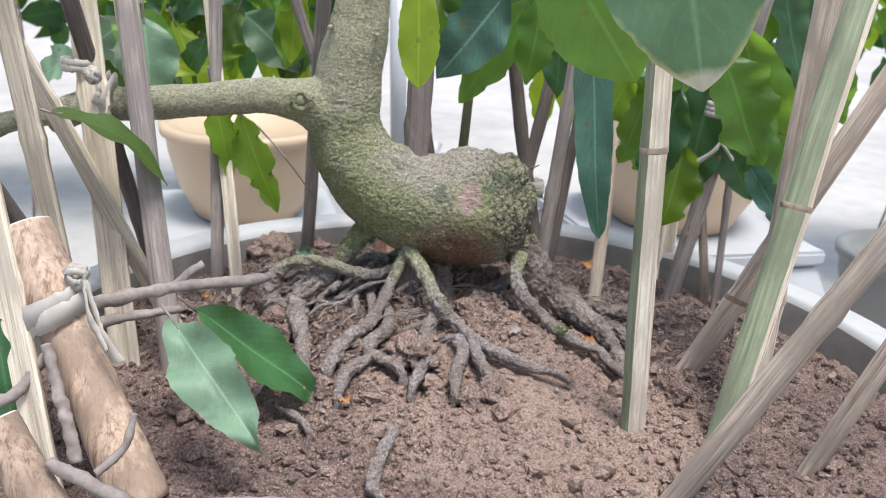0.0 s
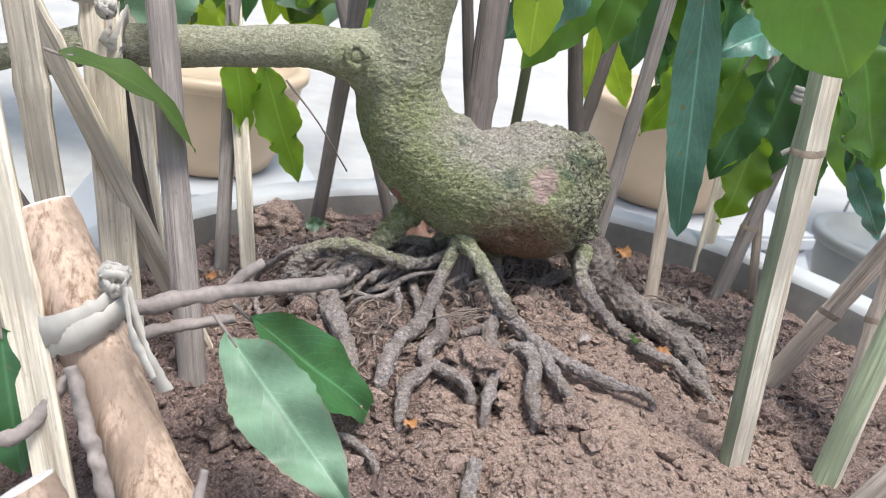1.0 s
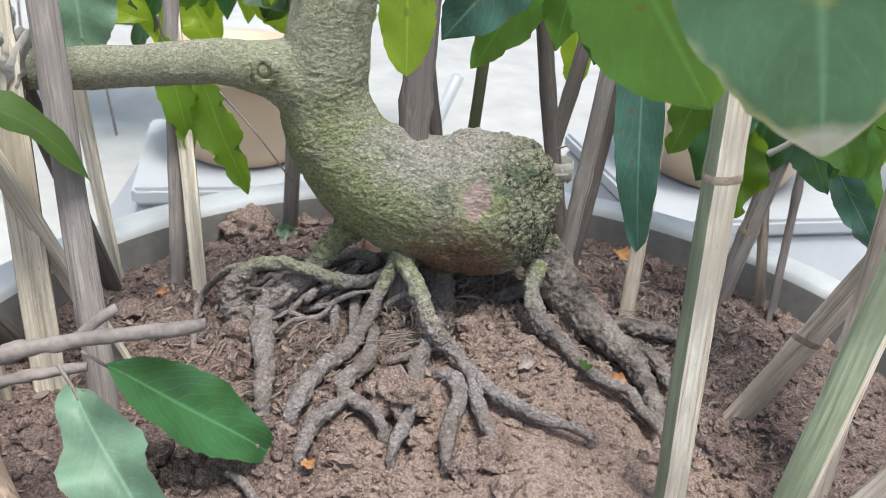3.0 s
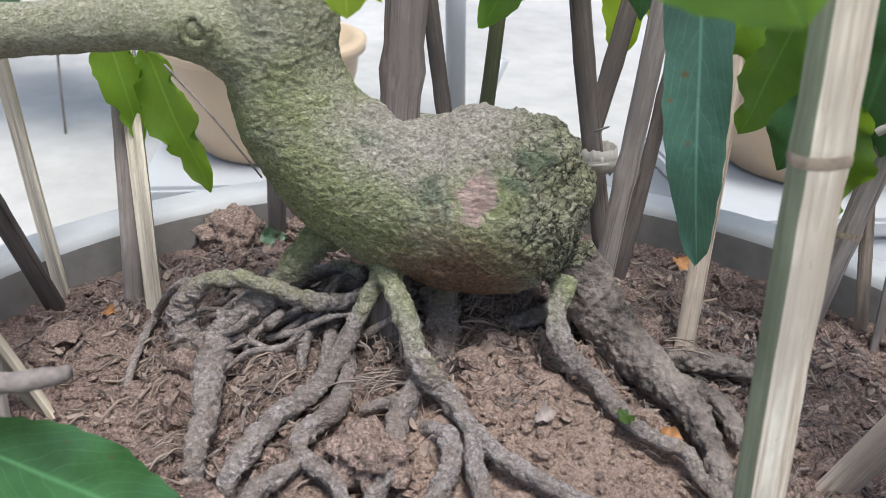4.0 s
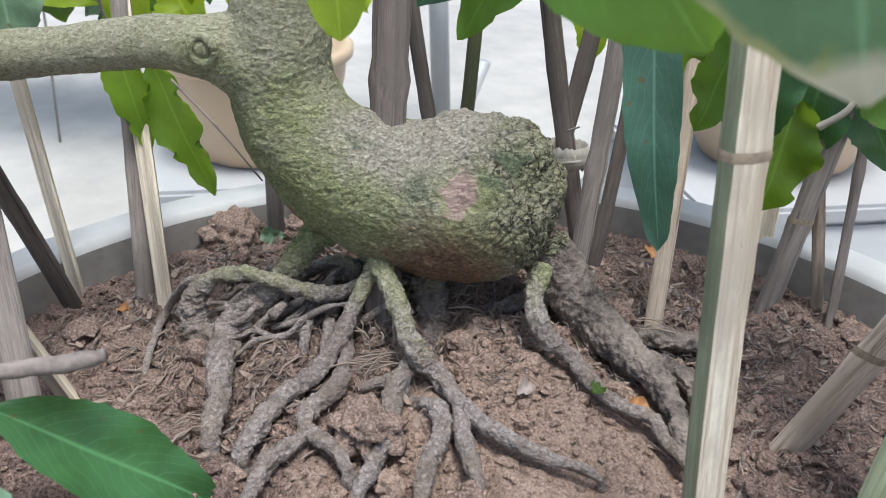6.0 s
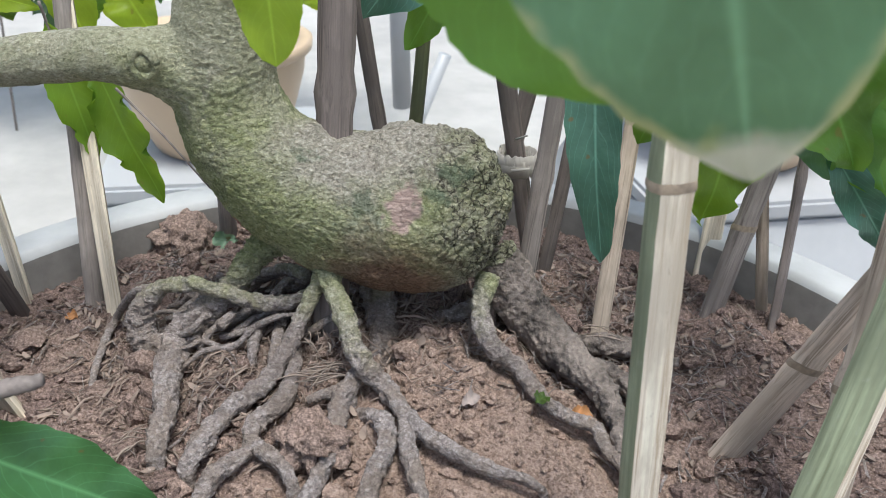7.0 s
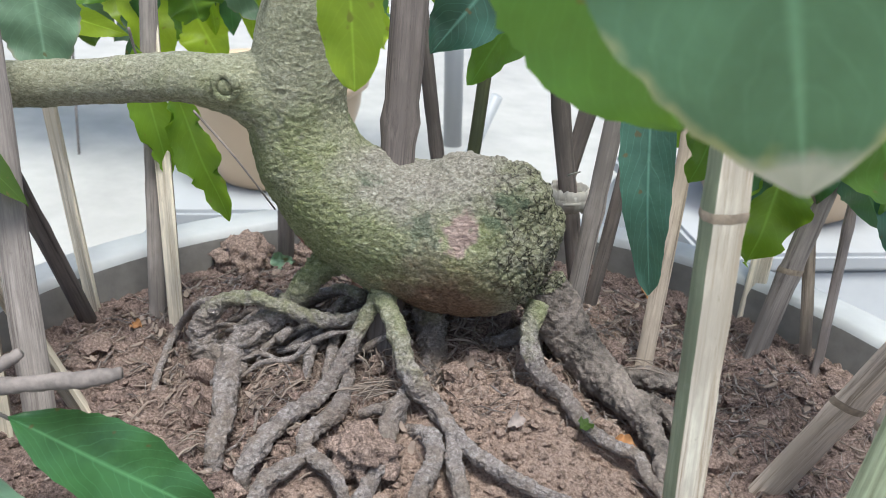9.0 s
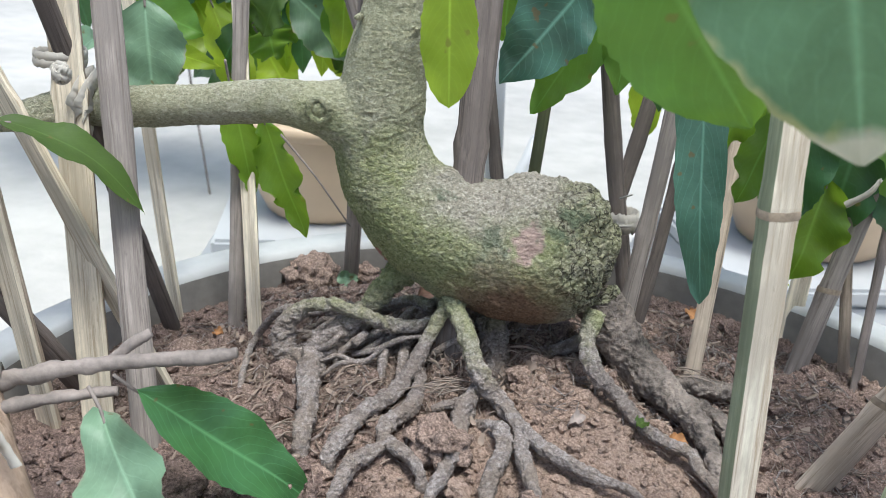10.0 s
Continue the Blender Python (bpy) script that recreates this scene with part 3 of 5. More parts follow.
grow((0.065, 0.745, 0.087, 0.0169), (0.082, 0.740, 0.062, 0.0159), (0.099, 0.730, 0.043, 0.0142), (0.116, 0.708, 0.040, 0.0109), (0.130, 0.691, 0.035, 0.0087), (0.139, 0.668, 0.030, 0.0069), (0.141, 0.646, 0.027, 0.0056), (0.141, 0.632, 0.024, 0.0040))
grow((0.117, 0.735, 0.028, 0.0081), (0.134, 0.733, 0.034, 0.0069), (0.156, 0.740, 0.029, 0.0067), (0.175, 0.740, 0.024, 0.0055), (0.188, 0.736, 0.021, 0.0038))
grow((0.127, 0.710, 0.034, 0.0060), (0.143, 0.706, 0.031, 0.0060), (0.153, 0.691, 0.028, 0.0053), (0.155, 0.672, 0.025, 0.0044))
grow((0.008, 0.735, 0.032, 0.0044), (0.025, 0.735, 0.039, 0.0043), (0.044, 0.737, 0.046, 0.0046), (0.063, 0.735, 0.057, 0.0043))
grow((-0.005, 0.745, 0.069, 0.0106), (0.001, 0.722, 0.046, 0.0098), (0.005, 0.698, 0.030, 0.0092))
grow((-0.031, 0.740, 0.077, 0.0057), (-0.049, 0.745, 0.063, 0.0049), (-0.066, 0.745, 0.050, 0.0044), (-0.072, 0.717, 0.044, 0.0039), (-0.071, 0.690, 0.042, 0.0032))
grow((-0.058, 0.722, 0.063, 0.0033), (-0.060, 0.715, 0.046, 0.0036), (-0.057, 0.683, 0.043, 0.0029))
grow((-0.047, 0.735, 0.070, 0.0042), (-0.063, 0.750, 0.065, 0.0041), (-0.086, 0.765, 0.047, 0.0040), (-0.095, 0.749, 0.039, 0.0030))
grow((0.022, 0.650, 0.041, 0.0032), (0.026, 0.624, 0.037, 0.0047), (0.032, 0.606, 0.033, 0.0045), (0.037, 0.591, 0.029, 0.0031))
grow((-0.105, 0.700, 0.045, 0.0019), (-0.119, 0.700, 0.034, 0.0022))
grow((-0.031, 0.540, 0.021, 0.0043), (-0.040, 0.509, 0.017, 0.0047), (-0.042, 0.487, 0.014, 0.0042), (-0.036, 0.475, 0.012, 0.0026))
grow((-0.111, 0.564, 0.018, 0.0023), (-0.099, 0.556, 0.018, 0.0029), (-0.088, 0.540, 0.017, 0.0028))
grow((-0.092, 0.700, 0.052, 0.0030), (-0.088, 0.710, 0.054, 0.0028), (-0.102, 0.700, 0.043, 0.0025))
grow((-0.031, 0.651, 0.041, 0.0025), (-0.022, 0.655, 0.043, 0.0037), (-0.010, 0.656, 0.043, 0.0037))
ROOT_TREE = kdtree.KDTree(sum(len(spline(p, 12)) for p in ROOTS))
ROOT_R = []
for path in ROOTS:
    for q in spline(path, 12):
        ROOT_TREE.insert(Vector((q[0], q[1], 0.0)), len(ROOT_R))
        ROOT_R.append((float(q[2]), float(q[3])))
ROOT_TREE.balance()


def beside_root(x, y, z):
    """Gap between a place on the soil and the skin of the nearest root that lies there."""
    best = 1.0
    for co, i, d in ROOT_TREE.find_n(Vector((x, y, 0)), 4):
        if ROOT_R[i][0] < z + 0.03:
            best = min(best, d - ROOT_R[i][1])
    return best


NS = 440
X0, Y0, CELL = PX - PR, PY - PR, 2 * PR / NS
SOIL_Z = np.full((NS + 1, NS + 1), -1.0)


def fill_soil():
    for j in range(NS + 1):
        for i in range(NS + 1):
            x, y = X0 + CELL * i, Y0 + CELL * j
            if (x - PX) ** 2 + (y - PY) ** 2 > (PR - 0.008) ** 2:
                continue
            p = Vector((x, y, 0))
            h = soil_height(x, y)
            gap = beside_root(x, y, h)
            bare = sandy(x, y)
            cell = noise.voronoi(p * 40 + 0.5 * noise.noise_vector(p * 45))[0]
            lumpy = min(1.0, max(0.0, 0.45 + 1.6 * noise.noise(p * 11))) * (1 - 0.8 * bare)
            h += 0.006 * noise.noise(p * 24) + lumpy * (0.013 * min(0.5, cell[1] - cell[0]) - 0.002)
            h += (1 - 0.72 * bare) * (0.0042 * abs(noise.noise(p * 75)) + 0.0028 * noise.noise(p * 150)) + 0.0016 * noise.noise(p * 330)
            h -= 0.0075 * exp(-(max(gap, 0.0) / 0.007) ** 2)
            SOIL_Z[j, i] = h


def soil_at(x, y):
    return float(SOIL_Z[min(NS, max(0, round((y - Y0) / CELL))), min(NS, max(0, round((x - X0) / CELL)))])


def build_soil():
    fill_soil()
    bm = bmesh.new()
    rows = [[bm.verts.new((X0 + CELL * i, Y0 + CELL * j, SOIL_Z[j, i])) if SOIL_Z[j, i] > -0.5 else None for i in range(NS + 1)] for j in range(NS + 1)]
    for a, b in zip(rows, rows[1:]):
        for i in range(NS):
            q = (a[i], a[i + 1], b[i + 1], b[i])
            if None not in q:
                bm.faces.new(q)
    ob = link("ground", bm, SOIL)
    return tagged(ob, "dry crumbly brown soil heaped round the tree", "soil", kind="structure")


build_soil()
tree = thing("bonsai_tree", (0.0, 0.77, 0.0), "old potted tree, swollen mossy trunk base and bare spreading roots", "tree")


def corkiness(p):
    """How corky the bark is here: the rounded end and the crown of the swelling."""
    if p.z > 0.2 or p.x < -0.05:
        return 0.0
    end = min(1.0, max(0.0, (p.x - 0.024 + 0.012 * noise.noise(p * 60)) / 0.022))
    crown = min(1.0, max(0.0, (p.z - 0.152 + 0.01 * noise.noise(p * 60)) / 0.012)) * min(1.0, max(0.0, (p.x + 0.03) / 0.03))
    return min(1.0, end + 0.8 * crown) * min(1.0, max(0.0, (p.z - 0.065) / 0.02))


def build_wood():
    """Trunk, branch and the thick corky root grown into one skin; split again into parts."""
    bm = bmesh.new()
    path = spline(TRUNK, 26)
    tail = path[-1]
    for k in range(1, 9):
        a = k / 8 * pi / 2
        path.append(np.array([tail[0] + 0.006 * sin(a), tail[1], tail[2] - 0.001 * sin(a), tail[3] * max(0.02, cos(a))]))
    tube(bm, path, 60)
    tube(bm, spline(BRANCH, 10), 40, 0.06, 60)
    for k in CORKY:
        tube(bm, spline(ROOTS[k], 14), 26, 0.14, 60, seed=k)
    rng = random.Random(3)
    knobs = [(-0.040, 0.730, 0.163, 0.011), (-0.028, 0.722, 0.158, 0.009), (0.05, 0.722, 0.152, 0.017), (0.03, 0.73, 0.157, 0.014)]
    for k in range(16):
        x, y = rng.uniform(0.005, 0.06), rng.uniform(0.705, 0.76)
        knobs.append((x, y, 0.119 + (0.046 ** 2 - (y - 0.735) ** 2) ** 0.5 - 0.25 * max(0, x - 0.045), rng.uniform(0.005, 0.009)))
    for x, y, z, r in knobs:
        bmesh.ops.create_icosphere(bm, subdivisions=2, radius=r, matrix=Matrix.Translation((x, y, z - 0.003)))
    raw = link("wood", bm, BARK)
    re = raw.modifiers.new("skin", "REMESH")
    re.mode, re.voxel_size = "VOXEL", 0.00095
    sm = raw.modifiers.new("soften", "SMOOTH")
    sm.factor, sm.iterations = 0.5, 60
    me = bpy.data.meshes.new_from_object(raw.evaluated_get(bpy.context.evaluated_depsgraph_get()))
    bpy.data.objects.remove(raw)
    n = len(me.vertices)
    co, no = np.empty(n * 3, np.float32), np.empty(n * 3, np.float32)
    me.vertices.foreach_get("co", co)
    me.vertex_normals.foreach_get("vector", no)
    co, no = co.reshape(-1, 3), no.reshape(-1, 3)
    push = np.zeros(n, np.float32)
    scar = Vector((0.015, 0.690, 0.143))
    for i in range(n):
        p = Vector(co[i])
        k = corkiness(p)
        s = 0.0018 * noise.noise(p * 42) + 0.0006 * noise.noise(p * 110)
        ridge = abs(noise.noise(Vector((p.x * 130, p.y * 130, p.z * 210)) + 2.0 * noise.noise_vector(p * 60)))
        grain = abs(noise.noise(Vector((p.x * 300, p.y * 300, p.z * 430)) + 1.4 * noise.noise_vector(p * 140)))
        s += (1 - k) * (0.0011 * (0.35 - ridge) + 0.0011 * (0.3 - grain)) + 0.0005 * noise.noise(p * 260) + 0.0004 * noise.noise(p * 480)
        if k > 0:
            cell = noise.voronoi(p * 72 + 1.2 * noise.noise_vector(p * 60))[0]
            fine = noise.voronoi(p * 170 + 0.8 * noise.noise_vector(p * 120))[0]
            s += k * (0.012 * min(0.15, cell[1] - cell[0]) + 0.0024 * min(0.3, fine[1] - fine[0]) - 0.0020 + 0.0016 * noise.noise(p * 140) + 0.0009 * noise.noise(p * 300))
        if p.z < 0.075 and p.x > 0.03:
            s += 0.0012 * noise.noise(p * 150) + 0.0013 * noise.noise(p * 300)
        away = (p - scar).length + 0.004 * noise.noise(p * 200)
        if away < 0.016:
            s -= 0.0012 * min(1.0, (0.016 - away) / 0.005)
        push[i] = s * (1.0 - 0.55 * min(1.0, max(0.0, (-0.09 - p.x) / 0.05)) - 0.35 * min(1.0, max(0.0, (p.z - 0.19) / 0.04)) * (p.x > -0.12))
    co += no * push[:, None]
    faces = np.empty(len(me.loops), np.int32)
    me.loops.foreach_get("vertex_index", faces)
    starts = np.empty(len(me.polygons), np.int32)
    me.polygons.foreach_get("loop_start", starts)
    quads = [faces[a:b] for a, b in zip(starts, list(starts[1:]) + [len(faces)])]
    bpy.data.meshes.remove(me)
    made = {"trunk": [], "branch": [], "root": []}
    for q in quads:
        c = co[q].mean(axis=0)
        made["branch" if c[0] < -0.146 else "root" if c[2] < 0.086 + 0.3 * (c[0] - 0.06) and c[0] > 0.034 else "trunk"].append(q)
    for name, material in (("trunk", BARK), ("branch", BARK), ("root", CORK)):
        used = np.unique(np.concatenate(made[name]))
        back = np.zeros(n, np.int64)
        back[used] = np.arange(len(used))
        out = bpy.data.meshes.new(name)
        out.from_pydata(co[used].tolist(), [], [back[q].tolist() for q in made[name]])
        out.materials.append(material)
        for p in out.polygons:
            p.use_smooth = True
        made[name] = under(new(name, out), tree)
    return made["trunk"]


CORKY = (10, 11, 12)
trunk = build_wood()
for i, path in enumerate(ROOTS):
    if i in CORKY:
        continue
    bm = bmesh.new()
    end, before = path[-1], path[-2]
    dive = tuple(e + 0.3 * (e - f) for e, f in zip(end[:2], before[:2]))
    rows = spline(list(path) + ([(*dive, end[2] - 0.02, end[3] * 0.8)] if end[2] < 0.06 else []), 26)
    for q in rows:
        q[3] *= 1 + 0.16 * noise.noise(Vector((i * 5.1, q[0] * 70, q[1] * 70)))
    tube(bm, rows, 44, 0.34, 190, seed=i * 3.7, flat=0.92)
    under(link("root", bm, ROOT), tree)
rng = random.Random(8)
for i in range(26):
    x, y = rng.uniform(-0.11, -0.01), rng.uniform(0.69, 0.76)
    a, ln = rng.uniform(2.4, 4.2), rng.uniform(0.03, 0.06)
    rows = []
    for q in range(5):
        px, py = x + cos(a) * ln * q / 4 + rng.uniform(-0.004, 0.004), y + sin(a) * ln * q / 4 + rng.uniform(-0.004, 0.004)
        rows.append((px, py, soil_height(px, py) + 0.004 + 0.02 * (1 - q / 4) * rng.random(), rng.uniform(0.0012, 0.0024)))
    bm = bmesh.new()
    tube(bm, spline(rows, 5), 9, 0.25, 120, seed=i)
    under(link("fine_root", bm, ROOT), tree)
# pruning knot, collar where the branch leaves, small buds
bm = bmesh.new()
c = Vector((-0.118, 0.703, 0.207))
ring = []
for k in range(25):
    a = 2 * pi * k / 24
    ring.append((c.x + 0.0062 * cos(a), c.y - 0.0005 * sin(2 * a), c.z + 0.0066 * sin(a), 0.0023 + 0.0005 * sin(3 * a)))
tube(bm, ring, 10, 0.15, 200)
tube(bm, [(c.x, c.y + 0.006, c.z, 0.005), (c.x, c.y - 0.001, c.z, 0.0044), (c.x, c.y - 0.0025, c.z, 0.002)], 14, 0.2, 200)
link("pruning_knot", bm, BARK).parent = trunk
for x, z, r in ((-0.098, 0.262, 0.0021), (-0.088, 0.245, 0.0018), (-0.062, 0.258, 0.0017)):
    bm = bmesh.new()
    tube(bm, [(x, 0.722, z, r), (x, 0.7125, z, r * 0.9), (x, 0.7110, z + 0.0005, r * 0.4)], 14, 0.35, 220)
    link("bark_bump", bm, BARK).parent = trunk
bm = bmesh.new()
tube(bm, spline(LIMB_LOW, 8), 24, 0.15, 90)
under(link("branch", bm, BARK), tree)

# ---- stakes ----
stake((0.134, 0.565, 0.016), (0.116, 0.581, 0.350), 0.42, 0.0158, "green", 0.1, 0.7, 0.226, "split bamboo stake with green skin and pale split face", wedge=-0.32)
stake((0.200, 0.661, 0.015), (0.347, 0.650, 0.350), 0.42, 0.022, "tan", 0.2, 0.5, 0.1, "weathered brown split stake leaning over the soil", seed=2)
stake((0.267, 0.805, 0.011), (0.274, 0.874, 0.350), 0.45, 0.013, "dark", 0.9, 0.6, None, "thin dark old bamboo stake", seed=3)
stake((0.223, 0.807, 0.015), (0.278, 0.823, 0.350), 0.45, 0.018, "grey", 0.3, 0.5, 0.1, "grey weathered bamboo stake with a white tie", seed=4)
stake((0.137, 0.747, 0.027), (0.177, 0.933, 0.350), 0.45, 0.012, "dry", 0.2, 0.6, None, "pale brown bamboo stake behind a leaf", seed=5)
stake((0.233, 0.874, 0.011), (0.258, 0.941, 0.350), 0.45, 0.015, "pale", 2.9, 0.5, None, "pale split bamboo stake near the rim", seed=6)
stake((0.265, 0.824, 0.009), (0.201, 0.837, 0.350), 0.3, 0.009, "dry", 0.1, 0.6, None, "short thin brown bamboo stake", seed=7)
stake((0.087, 0.774, 0.024), (0.109, 0.778, 0.350), 0.5, 0.013, "grey", 0.3, 0.6, None, "grey bamboo stake behind the trunk base", seed=8)
stake((0.104, 0.831, 0.013), (0.143, 0.866, 0.350), 0.5, 0.013, "dark", 0.7, 0.6, None, "dark brown bamboo stake near the rim", seed=9)
stake((0.098, 0.830, 0.024), (0.034, 0.864, 0.350), 0.5, 0.013, "dark", 0.1, 0.7, None, "dark bamboo stake bound to its neighbour", seed=10)
stake((0.062, 0.833, 0.030), (0.120, 0.891, 0.350), 0.5, 0.013, "dark", 0.4, 0.7, None, "dark bamboo stake bound to its neighbour", seed=11)
stake((-0.029, 0.712, 0.047), (-0.026, 0.781, 0.350), 0.6, 0.021, "dark", 0.2, 0.8, None, "thick dark weathered stake behind the trunk", seed=12)
stake((0.002, 0.829, 0.038), (-0.054, 0.862, 0.350), 0.5, 0.010, "dark2", 0.1, 0.7, None, "thin dark leaning bamboo stake", seed=13)
stake((0.004, 0.774, 0.031), (0.026, 0.846, 0.350), 0.5, 0.009, "olive", 0.4, 0.9, None, "thin olive green bamboo cane", seed=14)
stake((-0.136, 0.865, 0.016), (-0.109, 0.797, 0.350), 0.5, 0.013, "brown", 0.2, 0.6, None, "brown bamboo stake near the rim", seed=15)
stake((-0.067, 0.899, 0.019), (-0.177, 0.882, 0.350), 0.5, 0.011, "brown", 0.3, 0.6, None, "thin leaning brown bamboo stake", seed=16)
stake((-0.180, 0.752, 0.017), (-0.232, 0.862, 0.350), 0.5, 0.0125, "pale", 2.9, 0.6, None, "pale split bamboo stake under the branch", seed=17)
stake((-0.204, 0.775, 0.014), (-0.214, 0.839, 0.350), 0.5, 0.012, "grey", 0.6, 0.6, None, "grey bamboo stake beside a pale one", seed=18)
stake((-0.250, 0.770, 0.008), (-0.292, 0.792, 0.350), 0.4, 0.013, "bare", 2.8, 0.6, None, "pale split bamboo stake under the branch", seed=19)
stake((-0.198, 0.613, 0.010), (-0.253, 0.708, 0.350), 0.5, 0.017, "grey", 0.4, 0.7, None, "grey weathered bamboo stake before the branch", seed=20)
stake((-0.249, 0.760, 0.009), (-0.289, 0.658, 0.350), 0.45, 0.013, "dark", 0.3, 0.6, None, "dark old split bamboo stake", seed=21)
stake((-0.200, 0.656, 0.012), (-0.365, 0.664, 0.350), 0.45, 0.019, "bare", 2.7, 0.6, None, "pale split stake leaning across others", seed=22)
stake((-0.241, 0.634, 0.010), (-0.293, 0.727, 0.350), 0.29, 0.024, "pale", 3.0, 0.5, None, "pale split stake with a rough broken face", seed=23)
stake((-0.269, 0.625, 0.008), (-0.307, 0.618, 0.350), 0.5, 0.020, "pale", 2.8, 0.6, None, "pale split bamboo stake at the edge", seed=24)
stake((-0.225, 0.463, 0.007), (-0.324, 0.592, 0.35), 0.42, 0.020, "bare", 2.8, 0.6, None, "pale bamboo stake leaning over the rim", seed=25)
stake((0.225, 0.594, 0.010), (0.261, 0.676, 0.350), 0.5, 0.024, "tan", 0.2, 0.5, 0.12, "broad weathered brown split stake", seed=26)
stake((0.247, 0.534, 0.007), (0.375, 0.534, 0.350), 0.5, 0.018, "dry", 0.2, 0.6, None, "leaning brown bamboo stake", seed=27)
stake((0.196, 0.560, 0.011), (0.262, 0.620, 0.350), 0.5, 0.021, "green", 0.3, 0.5, 0.2, "broad green bamboo stake with pale split edge", wedge=0.2, seed=28)
stake((0.141, 0.490, 0.008), (0.322, 0.487, 0.350), 0.45, 0.02, "tan", 0.2, 0.6, None, "brown bamboo stake leaning far over", seed=29)


stake((-0.264, 0.669, 0.001), (-0.315, 0.600, 0.163), 0.2, 0.017, "dark", 0.4, 0.6, None, "dark old stake leaning low over the soil", seed=31)
stake((-0.30, 0.60, 0.008), (-0.335, 0.60, 0.35), 0.5, 0.021, "pale", 2.9, 0.6, None, "pale split bamboo stake at the edge", seed=32)


# ---- ties ----
def strip(bm, rows, width, seed=0):
    """A flat plastic ribbon along (x, y, z) rows."""
    pts = spline(rows, 8)
    up = Vector((0, 0, 1))
    prev = None
    for i, q in enumerate(pts):
        d = Vector(pts[min(i + 1, len(pts) - 1)]) - Vector(pts[max(i - 1, 0)])
        d.normalize()
        u = (up - d * up.dot(d))
        u = u.normalized() if u.length > 1e-6 else Vector((1, 0, 0))
        o = d.cross(u)
        w = width * (1 + 0.35 * noise.noise(Vector((i * 0.4, seed, 0)))) / 2
        c = Vector(q) + o * 0.0006 * noise.noise(Vector((i * 0.7, seed, 5)))
        row = [bm.verts.new(c + u * w + o * 0.0004), bm.verts.new(c + o * 0.0011), bm.verts.new(c - u * w + o * 0.0004), bm.verts.new(c - u * w - o * 0.0003), bm.verts.new(c + u * w - o * 0.0003)]
        if prev:
            for k in range(5):
                bm.faces.new((prev[k], prev[(k + 1) % 5], row[(k + 1) % 5], row[k]))
        prev = row


def wrap(bm, centre, axis, rx, ry, turns, pitch, width, seed=0):
    """A ribbon wound round an axis."""
    a = Vector(axis).normalized()
    u = a.orthogonal().normalized()
    v = a.cross(u)
    rows = []
    for k in range(int(turns * 10) + 1):
        t = 2 * pi * k / 10
        rows.append(tuple(Vector(centre) + u * rx * cos(t) + v * ry * sin(t) + a * (pitch * k / 10)))
    strip(bm, rows, width, seed)


def knot_loops(bm, c, r, seed):
    rng = random.Random(seed)
    for q in range(5):
        ax = Vector((rng.uniform(-1, 1), rng.uniform(-1, 1), rng.uniform(-1, 1))).normalized()
        u = ax.orthogonal().normalized()
        v = ax.cross(u)
        path = [tuple(Vector(c) + (u * cos(a) + v * sin(a)) * r * rng.uniform(0.7, 1.15)) for a in [2 * pi * k / 7 for k in range(8)]]
        strip(bm, path, 0.0042, seed + q)


# strip round the branch and the stake beside it
tie = thing("plastic_tie", (-0.27, 0.69, 0.21), "white plastic strip knotted round the branch and a stake", "plant tie")
bm = bmesh.new()
wrap(bm, (-0.268, 0.700, 0.200), (1, 0.05, -0.25), 0.0165, 0.0165, 1.6, 0.005, 0.011, 1)
under(link("wrapped_strip", bm, STRAP), tie)
bm = bmesh.new()
wrap(bm, (-0.282, 0.700, 0.221), (0.1, 0, 1), 0.015, 0.012, 2.2, 0.004, 0.006, 2)
under(link("stake_wrap", bm, STRAP), tie)
bm = bmesh.new()
knot_loops(bm, (-0.262, 0.668, 0.223), 0.0048, 3)
under(link("knot", bm, STRAP), tie)

# strip round the two stakes among the leaves
tie = thing("plastic_tie", (0.224, 0.760, 0.207), "pale strip tied round two grey stakes", "plant tie")
bm = bmesh.new()
wrap(bm, (0.230, 0.775, 0.201), (0.12, 0, 1), 0.012, 0.011, 3, 0.004, 0.005, 4)
under(link("wrapped_strip", bm, STRAP), tie)
bm = bmesh.new()
strip(bm, [(0.212, 0.755, 0.165), (0.223, 0.752, 0.175), (0.229, 0.755, 0.183)], 0.004, 5)
strip(bm, [(0.228, 0.755, 0.184), (0.234, 0.752, 0.177), (0.242, 0.755, 0.168)], 0.003, 6)
under(link("loose_end", bm, STRAP), tie)

# strip round the crossed dark stakes
tie = thing("plastic_tie", (0.08, 0.81, 0.12), "pale strip wound round two crossed dark stakes", "plant tie")
bm = bmesh.new()
wrap(bm, (0.080, 0.828, 0.110), (0, 0.1, 1), 0.0135, 0.0135, 2.3, 0.0035, 0.012, 7)
under(link("wrapped_strip", bm, STRAP), tie)
bm = bmesh.new()
tube(bm, [(*(0.076, 0.810, 0.115), 0.0012), (*(0.088, 0.810, 0.117), 0.001)], 6)
tube(bm, [(*(0.077, 0.810, 0.137), 0.0008), (*(0.084, 0.800, 0.144), 0.0006)], 6)
under(link("loose_end", bm, STRAP), tie)


